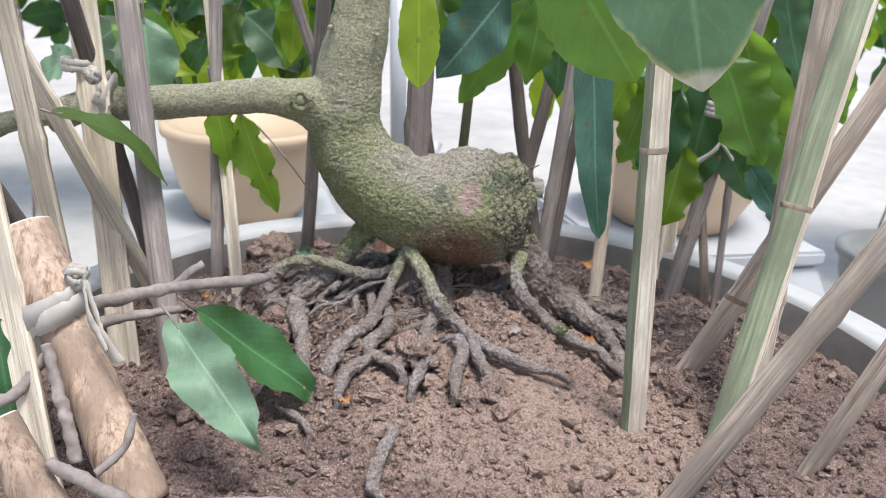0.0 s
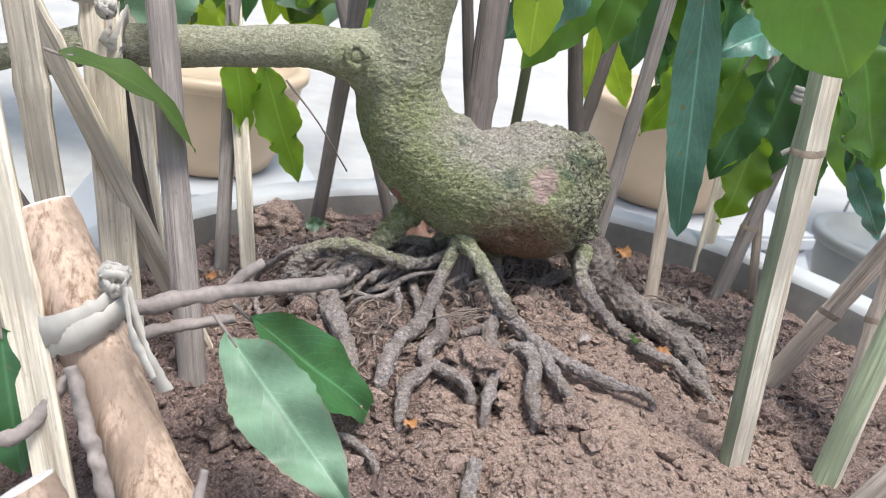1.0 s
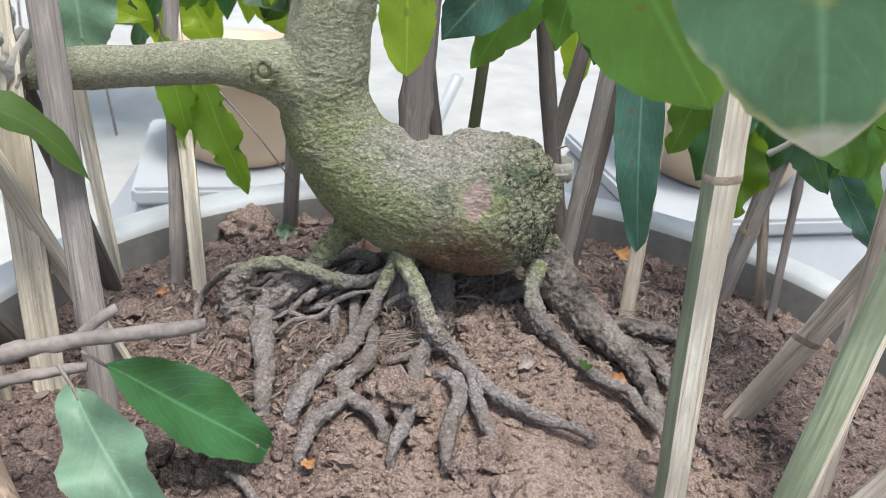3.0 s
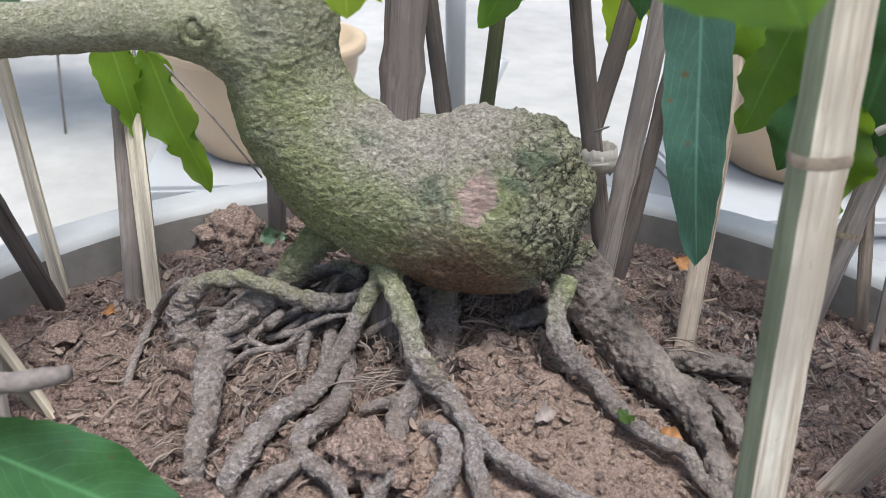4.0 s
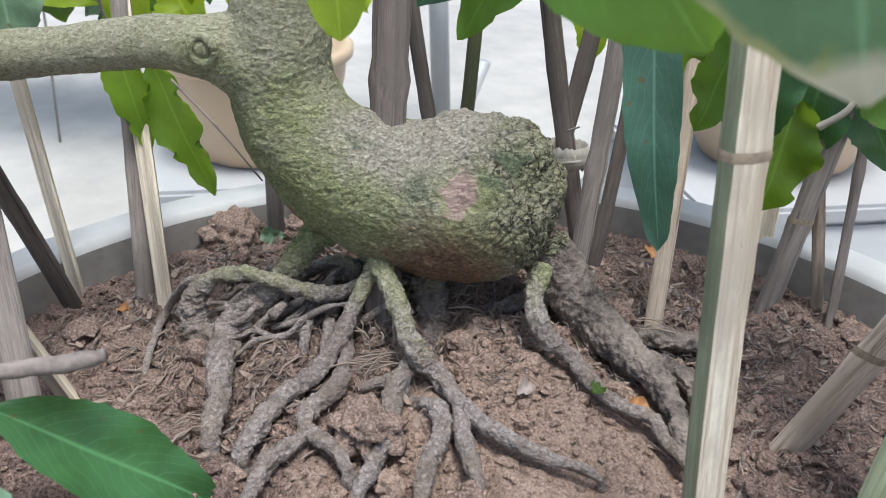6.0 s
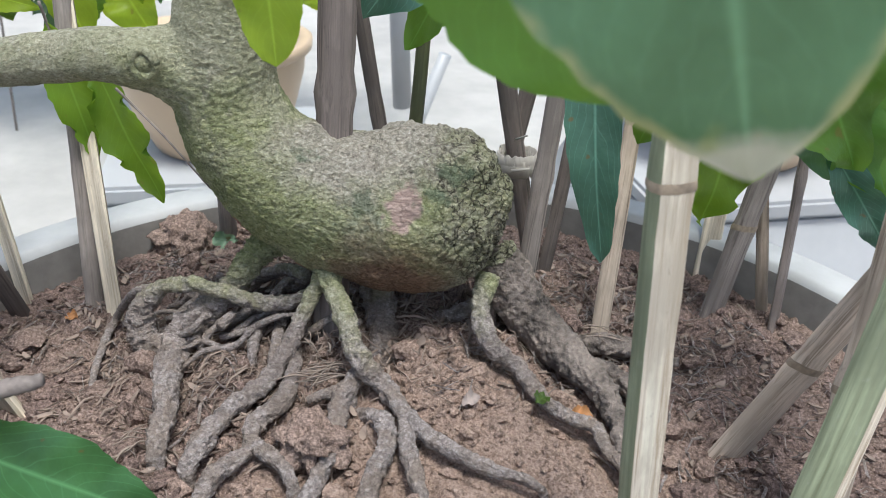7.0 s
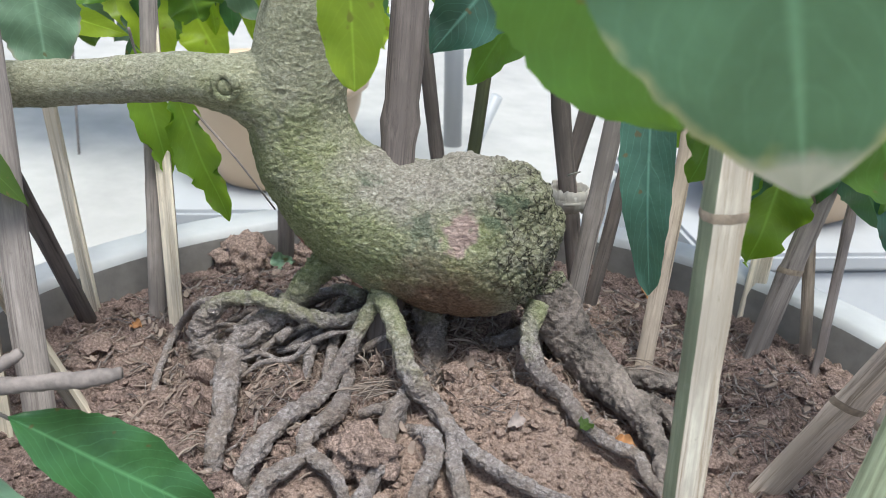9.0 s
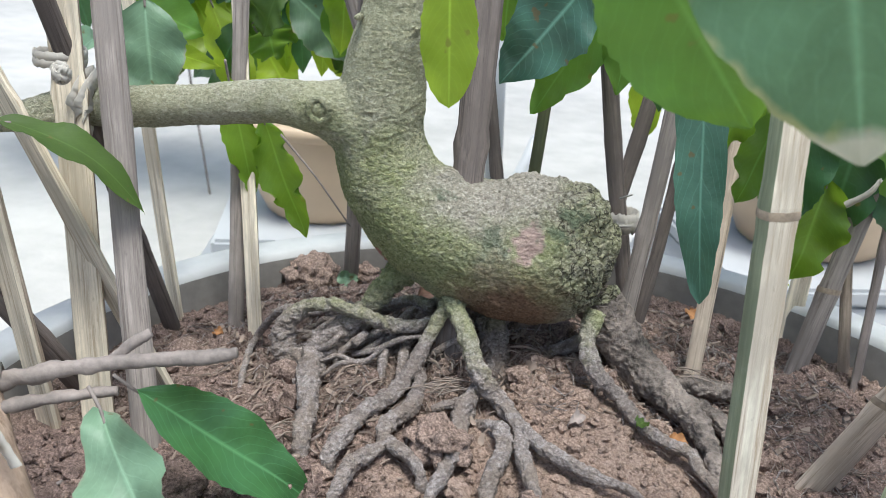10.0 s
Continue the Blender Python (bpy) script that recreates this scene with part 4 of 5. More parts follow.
# ---- cut stubs and twigs in front ----
def stub(top, bottom, r_top, r_bottom, label):
    ob = thing("cut_branch_stub", bottom, label, "cut branch")
    bm = bmesh.new()
    t, b = Vector(top), Vector(bottom)
    rows = [(*(b + (t - b) * k), r_bottom + (r_top - r_bottom) * k) for k in (0, 0.2, 0.4, 0.6, 0.8, 0.93, 1.0)]
    rows[2] = (*rows[2][:3], rows[2][3] * 0.93)
    tube(bm, spline(rows, 8), 36, 0.07, 55)
    wood = under(link("stub_wood", bm, STUB), ob)
    bm = bmesh.new()
    d = (t - b).normalized()
    tube(bm, [(*(t - d * 0.001), r_top * 0.985), (*(t + d * 0.0006), r_top * 0.97), (*(t + d * 0.001), r_top * 0.9)], 36, 0.05, 55)
    link("sawn_face", bm, CUT, False).parent = wood
    return ob


stub((-0.256, 0.531, 0.153), (-0.176, 0.470, 0.005), 0.0152, 0.0165, "thick stripped branch stub with a pale sawn top")
stub((-0.227, 0.420, 0.088), (-0.191, 0.400, 0.037), 0.011, 0.012, "short cut branch stub with a pale sawn top")

tie = thing("plastic_tie", (-0.221, 0.500, 0.118), "white plastic strip tied round a stub and twigs", "plant tie")
bm = bmesh.new()
wrap(bm, (-0.229, 0.510, 0.106), (-0.4, 0.05, 0.9), 0.019, 0.019, 2.4, 0.006, 0.013, 11)
under(link("wrapped_strip", bm, STRAP), tie)
bm = bmesh.new()
knot_loops(bm, (-0.217, 0.505, 0.134), 0.006, 12)
under(link("knot", bm, STRAP), tie)
bm = bmesh.new()
strip(bm, [(-0.211, 0.500, 0.133), (-0.204, 0.495, 0.116), (-0.198, 0.490, 0.103), (-0.190, 0.488, 0.089)], 0.007, 13)
strip(bm, [(-0.211, 0.500, 0.133), (-0.206, 0.492, 0.115), (-0.201, 0.490, 0.105), (-0.195, 0.485, 0.097)], 0.005, 14)
under(link("loose_end", bm, STRAP), tie)

shoot = thing("leafy_twig", (-0.213, 0.520, 0.103), "tied grey twig with two green leaves", "twig")
bm = bmesh.new()
tube(bm, spline([(*(-0.217, 0.520, 0.109), 0.0045), (*(-0.194, 0.530, 0.113), 0.0042), (*(-0.157, 0.540, 0.118), 0.0036), (*(-0.132, 0.550, 0.118), 0.0036), (*(-0.115, 0.555, 0.120), 0.003)], 14), 14, 0.36, 160)
under(link("twig", bm, TWIG), shoot)
bm = bmesh.new()
tube(bm, spline([(*(-0.171, 0.540, 0.116), 0.0028), (*(-0.164, 0.545, 0.123), 0.0028), (*(-0.156, 0.550, 0.128), 0.0026)], 6), 12, 0.36, 160)
under(link("side_twig", bm, TWIG), shoot)
bm = bmesh.new()
tube(bm, spline([(*(-0.233, 0.500, 0.095), 0.0035), (*(-0.216, 0.510, 0.100), 0.0034), (*(-0.193, 0.525, 0.101), 0.003), (*(-0.167, 0.535, 0.103), 0.0024)], 14), 14, 0.36, 160)
under(link("side_twig", bm, TWIG), shoot)
put_leaf(shoot, (-0.161, 0.540, 0.101), (-0.074, 0.580, 0.017), 0.040, (0.25, -0.6, 0.9), LEAFA, "green leaf with a withered grey tip", droop=0.1, fold=0.3, seed=21)
put_leaf(shoot, (-0.168, 0.520, 0.102), (-0.103, 0.450, 0.058), 0.038, (-0.2, -0.7, 0.7), LEAFPALE, "pale shiny leaf with a pink edge", droop=0.12, fold=0.4, wave=0.16, seed=22)

low = thing("bare_twig", (-0.235, 0.490, 0.094), "grey bare twigs tied to the stub", "twig")
for rows in ([(*(-0.229, 0.500, 0.094), 0.0030), (*(-0.240, 0.490, 0.079), 0.0030), (*(-0.249, 0.480, 0.068), 0.0033), (*(-0.265, 0.470, 0.067), 0.0036)],
             [(*(-0.231, 0.490, 0.097), 0.0033), (*(-0.223, 0.480, 0.077), 0.0035), (*(-0.215, 0.470, 0.061), 0.0036), (*(-0.207, 0.460, 0.039), 0.0036)],
             [(*(-0.165, 0.440, 0.085), 0.0019), (*(-0.169, 0.430, 0.069), 0.0023), (*(-0.180, 0.420, 0.061), 0.0024)],
             [(*(-0.198, 0.410, 0.073), 0.0029), (*(-0.166, 0.400, 0.064), 0.0040), (*(-0.144, 0.400, 0.049), 0.0043)],
             [(*(-0.145, 0.420, 0.042), 0.0019), (*(-0.121, 0.440, 0.033), 0.0017), (*(-0.090, 0.460, 0.021), 0.0014)]):
    bm = bmesh.new()
    tube(bm, spline(rows, 14), 14, 0.4, 150)
    under(link("twig", bm, TWIG), low)

# ---- leaves ----
hang = thing("leafy_shoot", (0.097, 0.700, 0.253), "long blue-green leaf hanging from its stalk", "leaf")
put_leaf(hang, (0.096, 0.706, 0.300), (0.123, 0.700, 0.106), 0.031, (-0.45, -1, 0.15), LEAFBLUE, droop=0.02, fold=0.22, wave=0.055, seed=3, peak=0.42, blunt=0.48)

front = thing("leafy_shoot", (0.080, 0.470, 0.325), "two broad green leaves hanging in from above", "leaf")
put_leaf(front, (0.070, 0.432, 0.388), (0.106, 0.443, 0.268), 0.084, (-0.1, -1, 0.12), LEAFBIG, "broad leaf with a yellowed edge and a withered tip", droop=0.0, fold=0.12, wave=0.025, seed=31, peak=0.42, blunt=0.8)
put_leaf(front, (0.034, 0.498, 0.335), (0.090, 0.505, 0.262), 0.055, (-0.35, -1, 0.2), LEAFB, "bright leaf lit from behind", droop=0.0, fold=0.12, wave=0.03, seed=32, peak=0.5, blunt=0.75)

trunk_leaf = thing("leafy_shoot", (-0.055, 0.630, 0.317), "yellow-green leaf hanging before the trunk", "leaf")
put_leaf(trunk_leaf, (-0.031, 0.61, 0.315), (-0.027, 0.61, 0.235), 0.027, (0.1, -1, 0.1), LEAFY, droop=0.03, fold=0.15, seed=33, peak=0.6, blunt=0.55)

pair = thing("leafy_shoot", (-0.174, 0.760, 0.188), "two ragged insect-eaten leaves under the branch", "leaf")
put_leaf(pair, (-0.208, 0.785, 0.205), (-0.190, 0.785, 0.113), 0.028, (0.5, -1, 0.2), LEAFL, droop=0.05, seed=34, bite=1.3)
put_leaf(pair, (-0.184, 0.785, 0.180), (-0.151, 0.780, 0.088), 0.035, (-0.2, -1, 0.2), LEAFL, droop=0.05, seed=35, bite=1.6)
bm = bmesh.new()
tube(bm, spline([(*(-0.165, 0.770, 0.171), 0.0009), (*(-0.140, 0.770, 0.143), 0.0007), (*(-0.115, 0.775, 0.106), 0.0006)], 6), 6)
under(link("dry_stalk", bm, TWIG), pair)

side = thing("leafy_shoot", (-0.288, 0.640, 0.198), "green leaf arching out over the branch", "leaf")
put_leaf(side, (-0.275, 0.624, 0.203), (-0.187, 0.640, 0.197), 0.030, (0.08, -0.22, 0.97), LEAFM, droop=0.55, fold=0.2, seed=36, peak=0.5, blunt=0.7)

corner = thing("leafy_shoot", (-0.258, 0.480, 0.020), "dark green leaf low beside the stakes", "leaf")
put_leaf(corner, (-0.264, 0.500, 0.108), (-0.251, 0.480, 0.042), 0.035, (0.3, -1, 0.3), LEAF, droop=0.05, seed=37)

above = thing("leafy_shoot", (0.050, 0.800, 0.300), "cluster of dark glossy leaves hanging above", "leaf")
for k, (b, t, w, m) in enumerate((
        ((0.039, 0.765, 0.293), (-0.015, 0.760, 0.219), 0.052, LEAFBLUE),
        ((0.059, 0.775, 0.289), (0.004, 0.785, 0.196), 0.044, LEAFB),
        ((0.069, 0.770, 0.295), (0.062, 0.765, 0.218), 0.040, LEAFB),
        ((0.088, 0.790, 0.290), (0.091, 0.790, 0.204), 0.036, LEAF),
        ((0.090, 0.900, 0.227), (0.097, 0.900, 0.153), 0.03, LEAFY),
        ((0.014, 0.800, 0.307), (0.013, 0.800, 0.245), 0.05, LEAF),
        ((0.062, 0.820, 0.317), (0.046, 0.820, 0.240), 0.05, LEAF),
        ((-0.014, 0.800, 0.308), (-0.019, 0.810, 0.240), 0.045, LEAFB))):
    put_leaf(above, b, t, w, (0.3 * (-1) ** k, -1, 0.25), m, droop=0.06, fold=0.22, wave=0.08, seed=40 + k, bite=0.3)

right = thing("leafy_shoot", (0.208, 0.800, 0.292), "dense cluster of green leaves among the stakes", "leaf")
for k, (b, t, w, m) in enumerate((
        ((0.213, 0.800, 0.169), (0.204, 0.795, 0.086), 0.052, LEAFL),
        ((0.233, 0.810, 0.237), (0.222, 0.810, 0.112), 0.06, LEAF),
        ((0.215, 0.720, 0.242), (0.282, 0.710, 0.140), 0.046, LEAFB),
        ((0.228, 0.700, 0.186), (0.280, 0.695, 0.118), 0.022, LEAFBLUE),
        ((0.164, 0.830, 0.225), (0.128, 0.830, 0.143), 0.045, LEAFL),
        ((0.192, 0.745, 0.268), (0.124, 0.714, 0.240), 0.038, LEAFBLUE),
        ((0.161, 0.750, 0.225), (0.145, 0.745, 0.159), 0.036, LEAFB),
        ((0.199, 0.790, 0.221), (0.178, 0.790, 0.124), 0.045, LEAF))):
    put_leaf(right, b, t, w, (0.35 * (-1) ** k, -1, 0.3), m, droop=0.08, fold=0.25, wave=0.1, seed=60 + k, bite=0.35)
for k, (b, t, w, m) in enumerate((
        ((0.212, 0.710, 0.228), (0.268, 0.700, 0.153), 0.042, LEAFB),
        ((0.243, 0.810, 0.186), (0.289, 0.810, 0.115), 0.034, LEAF),
        ((0.185, 0.660, 0.265), (0.232, 0.660, 0.184), 0.06, LEAFB),
        ((0.245, 0.800, 0.279), (0.310, 0.790, 0.123), 0.058, LEAFB),
        ((0.289, 0.840, 0.314), (0.333, 0.840, 0.214), 0.05, LEAF),
        ((0.112, 0.950, 0.215), (0.154, 0.950, 0.140), 0.03, LEAFY),
        ((0.288, 0.900, 0.290), (0.207, 0.900, 0.188), 0.05, LEAF))):
    put_leaf(right, b, t, w, (0.35 * (-1) ** k, -1, 0.3), m, droop=0.08, fold=0.25, wave=0.1, seed=68 + k, bite=0.35)
rng = random.Random(5)
centre = Vector((0.258, 0.880, 0.263))
for k in range(34):
    b = centre + Vector((rng.uniform(-0.12, 0.16), rng.uniform(-0.03, 0.14), rng.uniform(-0.03, 0.13)))
    t = b + Vector((rng.uniform(-0.05, 0.05), rng.uniform(-0.03, 0.03), rng.uniform(-0.1, -0.05)))
    put_leaf(right, b, t, rng.uniform(0.03, 0.05), (rng.uniform(-0.8, 0.8), -1, rng.uniform(-0.2, 0.7)), rng.choice((LEAF, LEAF, LEAFB, LEAFB, LEAFY)), droop=0.1, fold=0.25, wave=0.1, seed=100 + k, bite=0.3)

back = thing("leafy_shoot", (-0.258, 0.950, 0.253), "pale and yellow-green leaves behind the branch", "leaf")
for k, (b, t, w, m) in enumerate((
        ((-0.252, 0.755, 0.258), (-0.246, 0.745, 0.186), 0.050, LEAFPALE),
        ((-0.150, 0.900, 0.290), (-0.160, 0.900, 0.205), 0.036, LEAFY),
        ((-0.312, 0.850, 0.243), (-0.249, 0.840, 0.225), 0.045, LEAFB),
        ((-0.292, 0.820, 0.218), (-0.228, 0.820, 0.204), 0.02, LEAFY),
        ((-0.190, 0.980, 0.271), (-0.196, 0.980, 0.169), 0.035, LEAFY),
        ((-0.245, 1.000, 0.256), (-0.239, 1.000, 0.166), 0.03, LEAFY),
        ((-0.224, 1.000, 0.267), (-0.220, 1.000, 0.167), 0.035, LEAF),
        ((-0.335, 0.850, 0.287), (-0.279, 0.850, 0.262), 0.03, LEAFY))):
    put_leaf(back, b, t, w, (0.3 * (-1) ** k, -1, 0.4), m, droop=0.06, fold=0.2, seed=150 + k)
rng = random.Random(15)
for k in range(46):
    b = Vector((-0.237, 0.930, 0.197)) + Vector((rng.uniform(-0.13, 0.12), rng.uniform(-0.04, 0.12), rng.uniform(0.0, 0.13)))
    t = b + Vector((rng.uniform(-0.07, 0.07), rng.uniform(-0.03, 0.03), rng.uniform(-0.1, -0.03)))
    put_leaf(back, b, t, rng.uniform(0.03, 0.055), (rng.uniform(-0.8, 0.8), -1, rng.uniform(-0.2, 0.7)), rng.choice((LEAF, LEAF, LEAFB, LEAFM, LEAFY, LEAFPALE)), droop=0.1, fold=0.25, wave=0.1, seed=200 + k, bite=0.3)
for k in range(22):
    b = Vector((0.264, 0.860, 0.246)) + Vector((rng.uniform(-0.10, 0.10), rng.uniform(-0.01, 0.1), rng.uniform(-0.04, 0.09)))
    t = b + Vector((rng.uniform(-0.05, 0.05), rng.uniform(-0.03, 0.03), rng.uniform(-0.11, -0.06)))
    put_leaf(right, b, t, rng.uniform(0.035, 0.055), (rng.uniform(-0.8, 0.8), -1, rng.uniform(-0.2, 0.7)), rng.choice((LEAF, LEAF, LEAFB, LEAFM)), droop=0.1, fold=0.25, wave=0.1, seed=260 + k, bite=0.4)


# ---- litter on the soil ----
def clod_mesh(r, seed, subdivisions=2):
    bm = bmesh.new()
    bmesh.ops.create_icosphere(bm, subdivisions=subdivisions, radius=r)
    off = Vector((seed * 1.7, seed * 0.3, 0))
    for v in bm.verts:
        p = v.co / r
        v.co *= 1 + 0.5 * noise.noise(p * 1.3 + off) + 0.42 * noise.noise(p * 3.1 + off) + (0.12 * noise.noise(p * 7 + off) if subdivisions > 2 else 0)
        v.co.z *= 0.75
    return bm


def chunk_field(name, count, small, large, region, material, seed, label):
    """Loose crumbs of soil, joined."""
    rng = random.Random(seed)
    shapes = []
    for k in range(8):
        bm = clod_mesh(1.0, seed + k * 3, 1 if large < 0.004 else 2)
        shapes.append((np.array([v.co[:] for v in bm.verts]), [[v.index for v in q.verts] for q in bm.faces]))
        bm.free()
    verts, faces, base = [], [], 0
    for k in range(count):
        x, y = region(rng)
        if (x - PX) ** 2 + (y - PY) ** 2 > (PR - 0.02) ** 2 or beside_root(x, y, soil_at(x, y)) < 0.001:
            continue
        if rng.random() < 0.92 * sandy(x, y):
            continue
        r = small + (large - small) * rng.random() ** 4
        v, fs = shapes[rng.randrange(8)]
        rot = np.array(Euler((rng.uniform(0, 6), rng.uniform(0, 6), rng.uniform(0, 6))).to_matrix())
        verts.append(v @ rot.T * r * np.array([rng.uniform(0.7, 1.3), rng.uniform(0.7, 1.3), rng.uniform(0.5, 1)]) + np.array([x, y, soil_at(x, y) + r * rng.uniform(0.0, 0.5)]))
        faces += [[i + base for i in q] for q in fs]
        base += len(v)
    me = bpy.data.meshes.new(name)
    me.from_pydata(np.concatenate(verts).tolist(), [], faces)
    me.materials.append(material)
    return tagged(new(name, me), label, "soil", kind="stuff")


def near_front(rng):
    return rng.gauss(0.03, 0.11), rng.gauss(0.60, 0.09)


def anywhere(rng):
    a, r = rng.uniform(0, 2 * pi), PR * rng.random() ** 0.5
    return PX + r * cos(a), PY + r * sin(a)


chunk_field("soil_crumbs", 10000, 0.0006, 0.0034, near_front, CLOD, 11, "fine pale crumbs of dry soil on the mound")
chunk_field("soil_crumbs", 9000, 0.0008, 0.0045, anywhere, SOIL, 12, "brown crumbs of dry soil all over the pot")
chunk_field("soil_lumps", 800, 0.002, 0.011, anywhere, SOIL, 13, "small brown lumps of soil")
chunk_field("soil_lumps", 420, 0.0015, 0.0065, near_front, CLOD, 14, "pale lumps of dry soil before the roots")


def clod(place, r, seed, material, label):
    bm = clod_mesh(r, seed, 4)
    for v in bm.verts:
        v.co += v.co.normalized() * r * (0.12 * noise.noise(v.co * 500) + 0.08 * noise.noise(v.co * 900))
    ob = link("soil_clod", bm, material)
    ob.location = place
    return tagged(ob, label, "soil clod", "clods of soil")


clod((-0.167, 0.858, 0.027), 0.020, 1, CLOD, "large pale dry clod of earth near the rim")
clod((0.033, 0.583, 0.029), 0.010, 2, CLOD, "pale dry lump of earth before the roots")
clod((-0.022, 0.623, 0.038), 0.017, 3, CLOD, "sandy pale lump of earth between roots")
clod((-0.165, 0.569, 0.019), 0.018, 4, SOIL, "cracked brown clod of earth")
clod((0.177, 0.613, 0.019), 0.014, 5, SOIL, "brown clod of earth beside a stake")
clod((0.019, 0.573, 0.028), 0.009, 6, CLOD, "pale dry lump of earth")
clod((-0.123, 0.871, 0.027), 0.010, 7, CLOD, "pinkish pale lump near the rim")


def litter(count, seed, region, longest, material, label):
    """Dry fibres, bark shreds and straw lying on the soil, joined."""
    rng = random.Random(seed)
    bm = bmesh.new()
    for k in range(count):
        x, y = region(rng)
        if (x - PX) ** 2 + (y - PY) ** 2 > (PR - 0.03) ** 2 or sandy(x, y) > rng.random() * 0.4:
            continue
        a, ln = rng.uniform(0, 2 * pi), rng.uniform(0.25, 1) * longest
        w = rng.uniform(0.0003, 0.0011)
        rows = []
        for q in range(4):
            s = (q / 3 - 0.5) * ln
            px, py = x + cos(a) * s + rng.uniform(-1, 1) * ln * 0.07, y + sin(a) * s + rng.uniform(-1, 1) * ln * 0.07
            rows.append((px, py, soil_at(px, py) + 0.002 + rng.uniform(0, 0.004), w * (0.5 if q in (0, 3) else 1)))
        tube(bm, rows, 4, flat=0.5)
    ob = link("litter", bm, material, smooth=False)
    return tagged(ob, label, "plant litter", kind="stuff")


def round_roots(rng):
    return rng.gauss(-0.05, 0.07), rng.gauss(0.70, 0.05)


def back_left(rng):
    return rng.gauss(-0.1, 0.1), rng.gauss(0.78, 0.07)


def back_right(rng):
    return rng.gauss(0.16, 0.07), rng.gauss(0.74, 0.08)


litter(900, 21, round_roots, 0.026, STRAW, "dry root fibres and bark shreds round the roots")
litter(650, 22, back_left, 0.026, ROOT, "brown shreds of bark on the soil")
litter(650, 23, back_right, 0.026, ROOT, "brown fibres on the soil behind the stakes")
litter(110, 24, near_front, 0.012, STRAW, "fine straw bits on the mound")


PALESTRAW = simple("pale_straw", (0.29, 0.23, 0.185), 0.85, 150, 0.35, 0.3)


def straw_tuft(place, heading, count, longest, seed, label):
    """A handful of dry blades lying nearly side by side."""
    ob = thing("straw_tuft", place, label, "plant litter", "straw on the soil")
    rng = random.Random(seed)
    for k in range(count):
        a, ln = heading + rng.gauss(0, 0.28), longest * rng.uniform(0.45, 1)
        x, y, z = (c + rng.gauss(0, s) for c, s in zip(place, (0.006, 0.006, 0.0015)))
        rows = []
        for q in range(5):
            s = (q / 4 - 0.5) * ln
            rows.append((x + cos(a) * s + rng.gauss(0, 0.0006), y + sin(a) * s + rng.gauss(0, 0.0006), z + 0.004 * cos(2.5 * s / ln) + rng.gauss(0, 0.0006), rng.uniform(0.0003, 0.0008) * (0.5 if q in (0, 4) else 1)))
        bm = bmesh.new()
        tube(bm, spline(rows, 3), 5, flat=0.45)
        under(link("straw_blade", bm, PALESTRAW), ob)
    return ob


straw_tuft((-0.028, 0.668, 0.047), 0.45, 16, 0.036, 41, "pale dry straw lying across the roots")
straw_tuft((-0.036, 0.690, 0.050), 1.9, 8, 0.024, 42, "dry straw bits standing between roots")
straw_tuft((-0.120, 0.625, 0.026), 0.7, 7, 0.030, 43, "thin dry straw on the soil beside a root")
straw_tuft((0.135, 0.735, 0.038), -0.3, 8, 0.026, 44, "brown dry fibres behind the thick root")


def chips(count, seed, region, longest, material, label):
    """Flat slivers of bark and husk lying at all angles, joined."""
    rng = random.Random(seed)
    bm = bmesh.new()
    for k in range(count):
        x, y = region(rng)
        if (x - PX) ** 2 + (y - PY) ** 2 > (PR - 0.03) ** 2 or beside_root(x, y, soil_at(x, y)) < 0.0 or sandy(x, y) > rng.random() * 0.4:
            continue
        ln = longest * rng.uniform(0.25, 1)
        w = ln * rng.uniform(0.12, 0.45)
        rot = Euler((rng.gauss(0, 0.35), rng.gauss(0, 0.35), rng.uniform(0, 6.3))).to_matrix()
        c = Vector((x, y, soil_at(x, y) + 0.0015 + rng.uniform(0, 0.002)))
        ring = [(-0.5, -0.25), (-0.2, -0.5), (0.25, -0.42), (0.5, -0.1), (0.42, 0.3), (0.0, 0.5), (-0.4, 0.35)]
        ring = [(a + rng.uniform(-0.1, 0.1), b + rng.uniform(-0.15, 0.15)) for a, b in ring]
        up = [bm.verts.new(c + rot @ Vector((a * ln, b * w, 0.0004 + 0.18 * ln * a * a))) for a, b in ring]
        dn = [bm.verts.new(c + rot @ Vector((a * ln, b * w, -0.0006 + 0.18 * ln * a * a))) for a, b in ring]
        bm.faces.new(up)
        bm.faces.new(list(reversed(dn)))
        for q in range(7):
            bm.faces.new((dn[q], dn[(q + 1) % 7], up[(q + 1) % 7], up[q]))
    return tagged(link("bark_chips", bm, material, smooth=False), label, "plant litter", kind="stuff")


chips(420, 31, round_roots, 0.010, STRAW, "pale bark chips between the roots")
chips(520, 32, back_left, 0.012, STRAW, "brown bark chips behind the roots")
chips(420, 33, back_right, 0.012, STRAW, "brown bark chips near the rim")
chips(120, 34, anywhere, 0.007, FLAKE, "scattered pale chips on the soil")


def flake(place, size, material, normal, label, name="dead_leaf", seed=0):
    bm = leaf_mesh(size * 1.5, size, 0.25, 0.5, 0.15, 0.06, seed)
    bm.transform(leaf_pose((0, 0, 0), (cos(seed), sin(seed), 0.05), normal))
    ob = link(name, bm, material)
    ob.location = place
    return tagged(ob, label, "dead leaf", "fallen leaves")


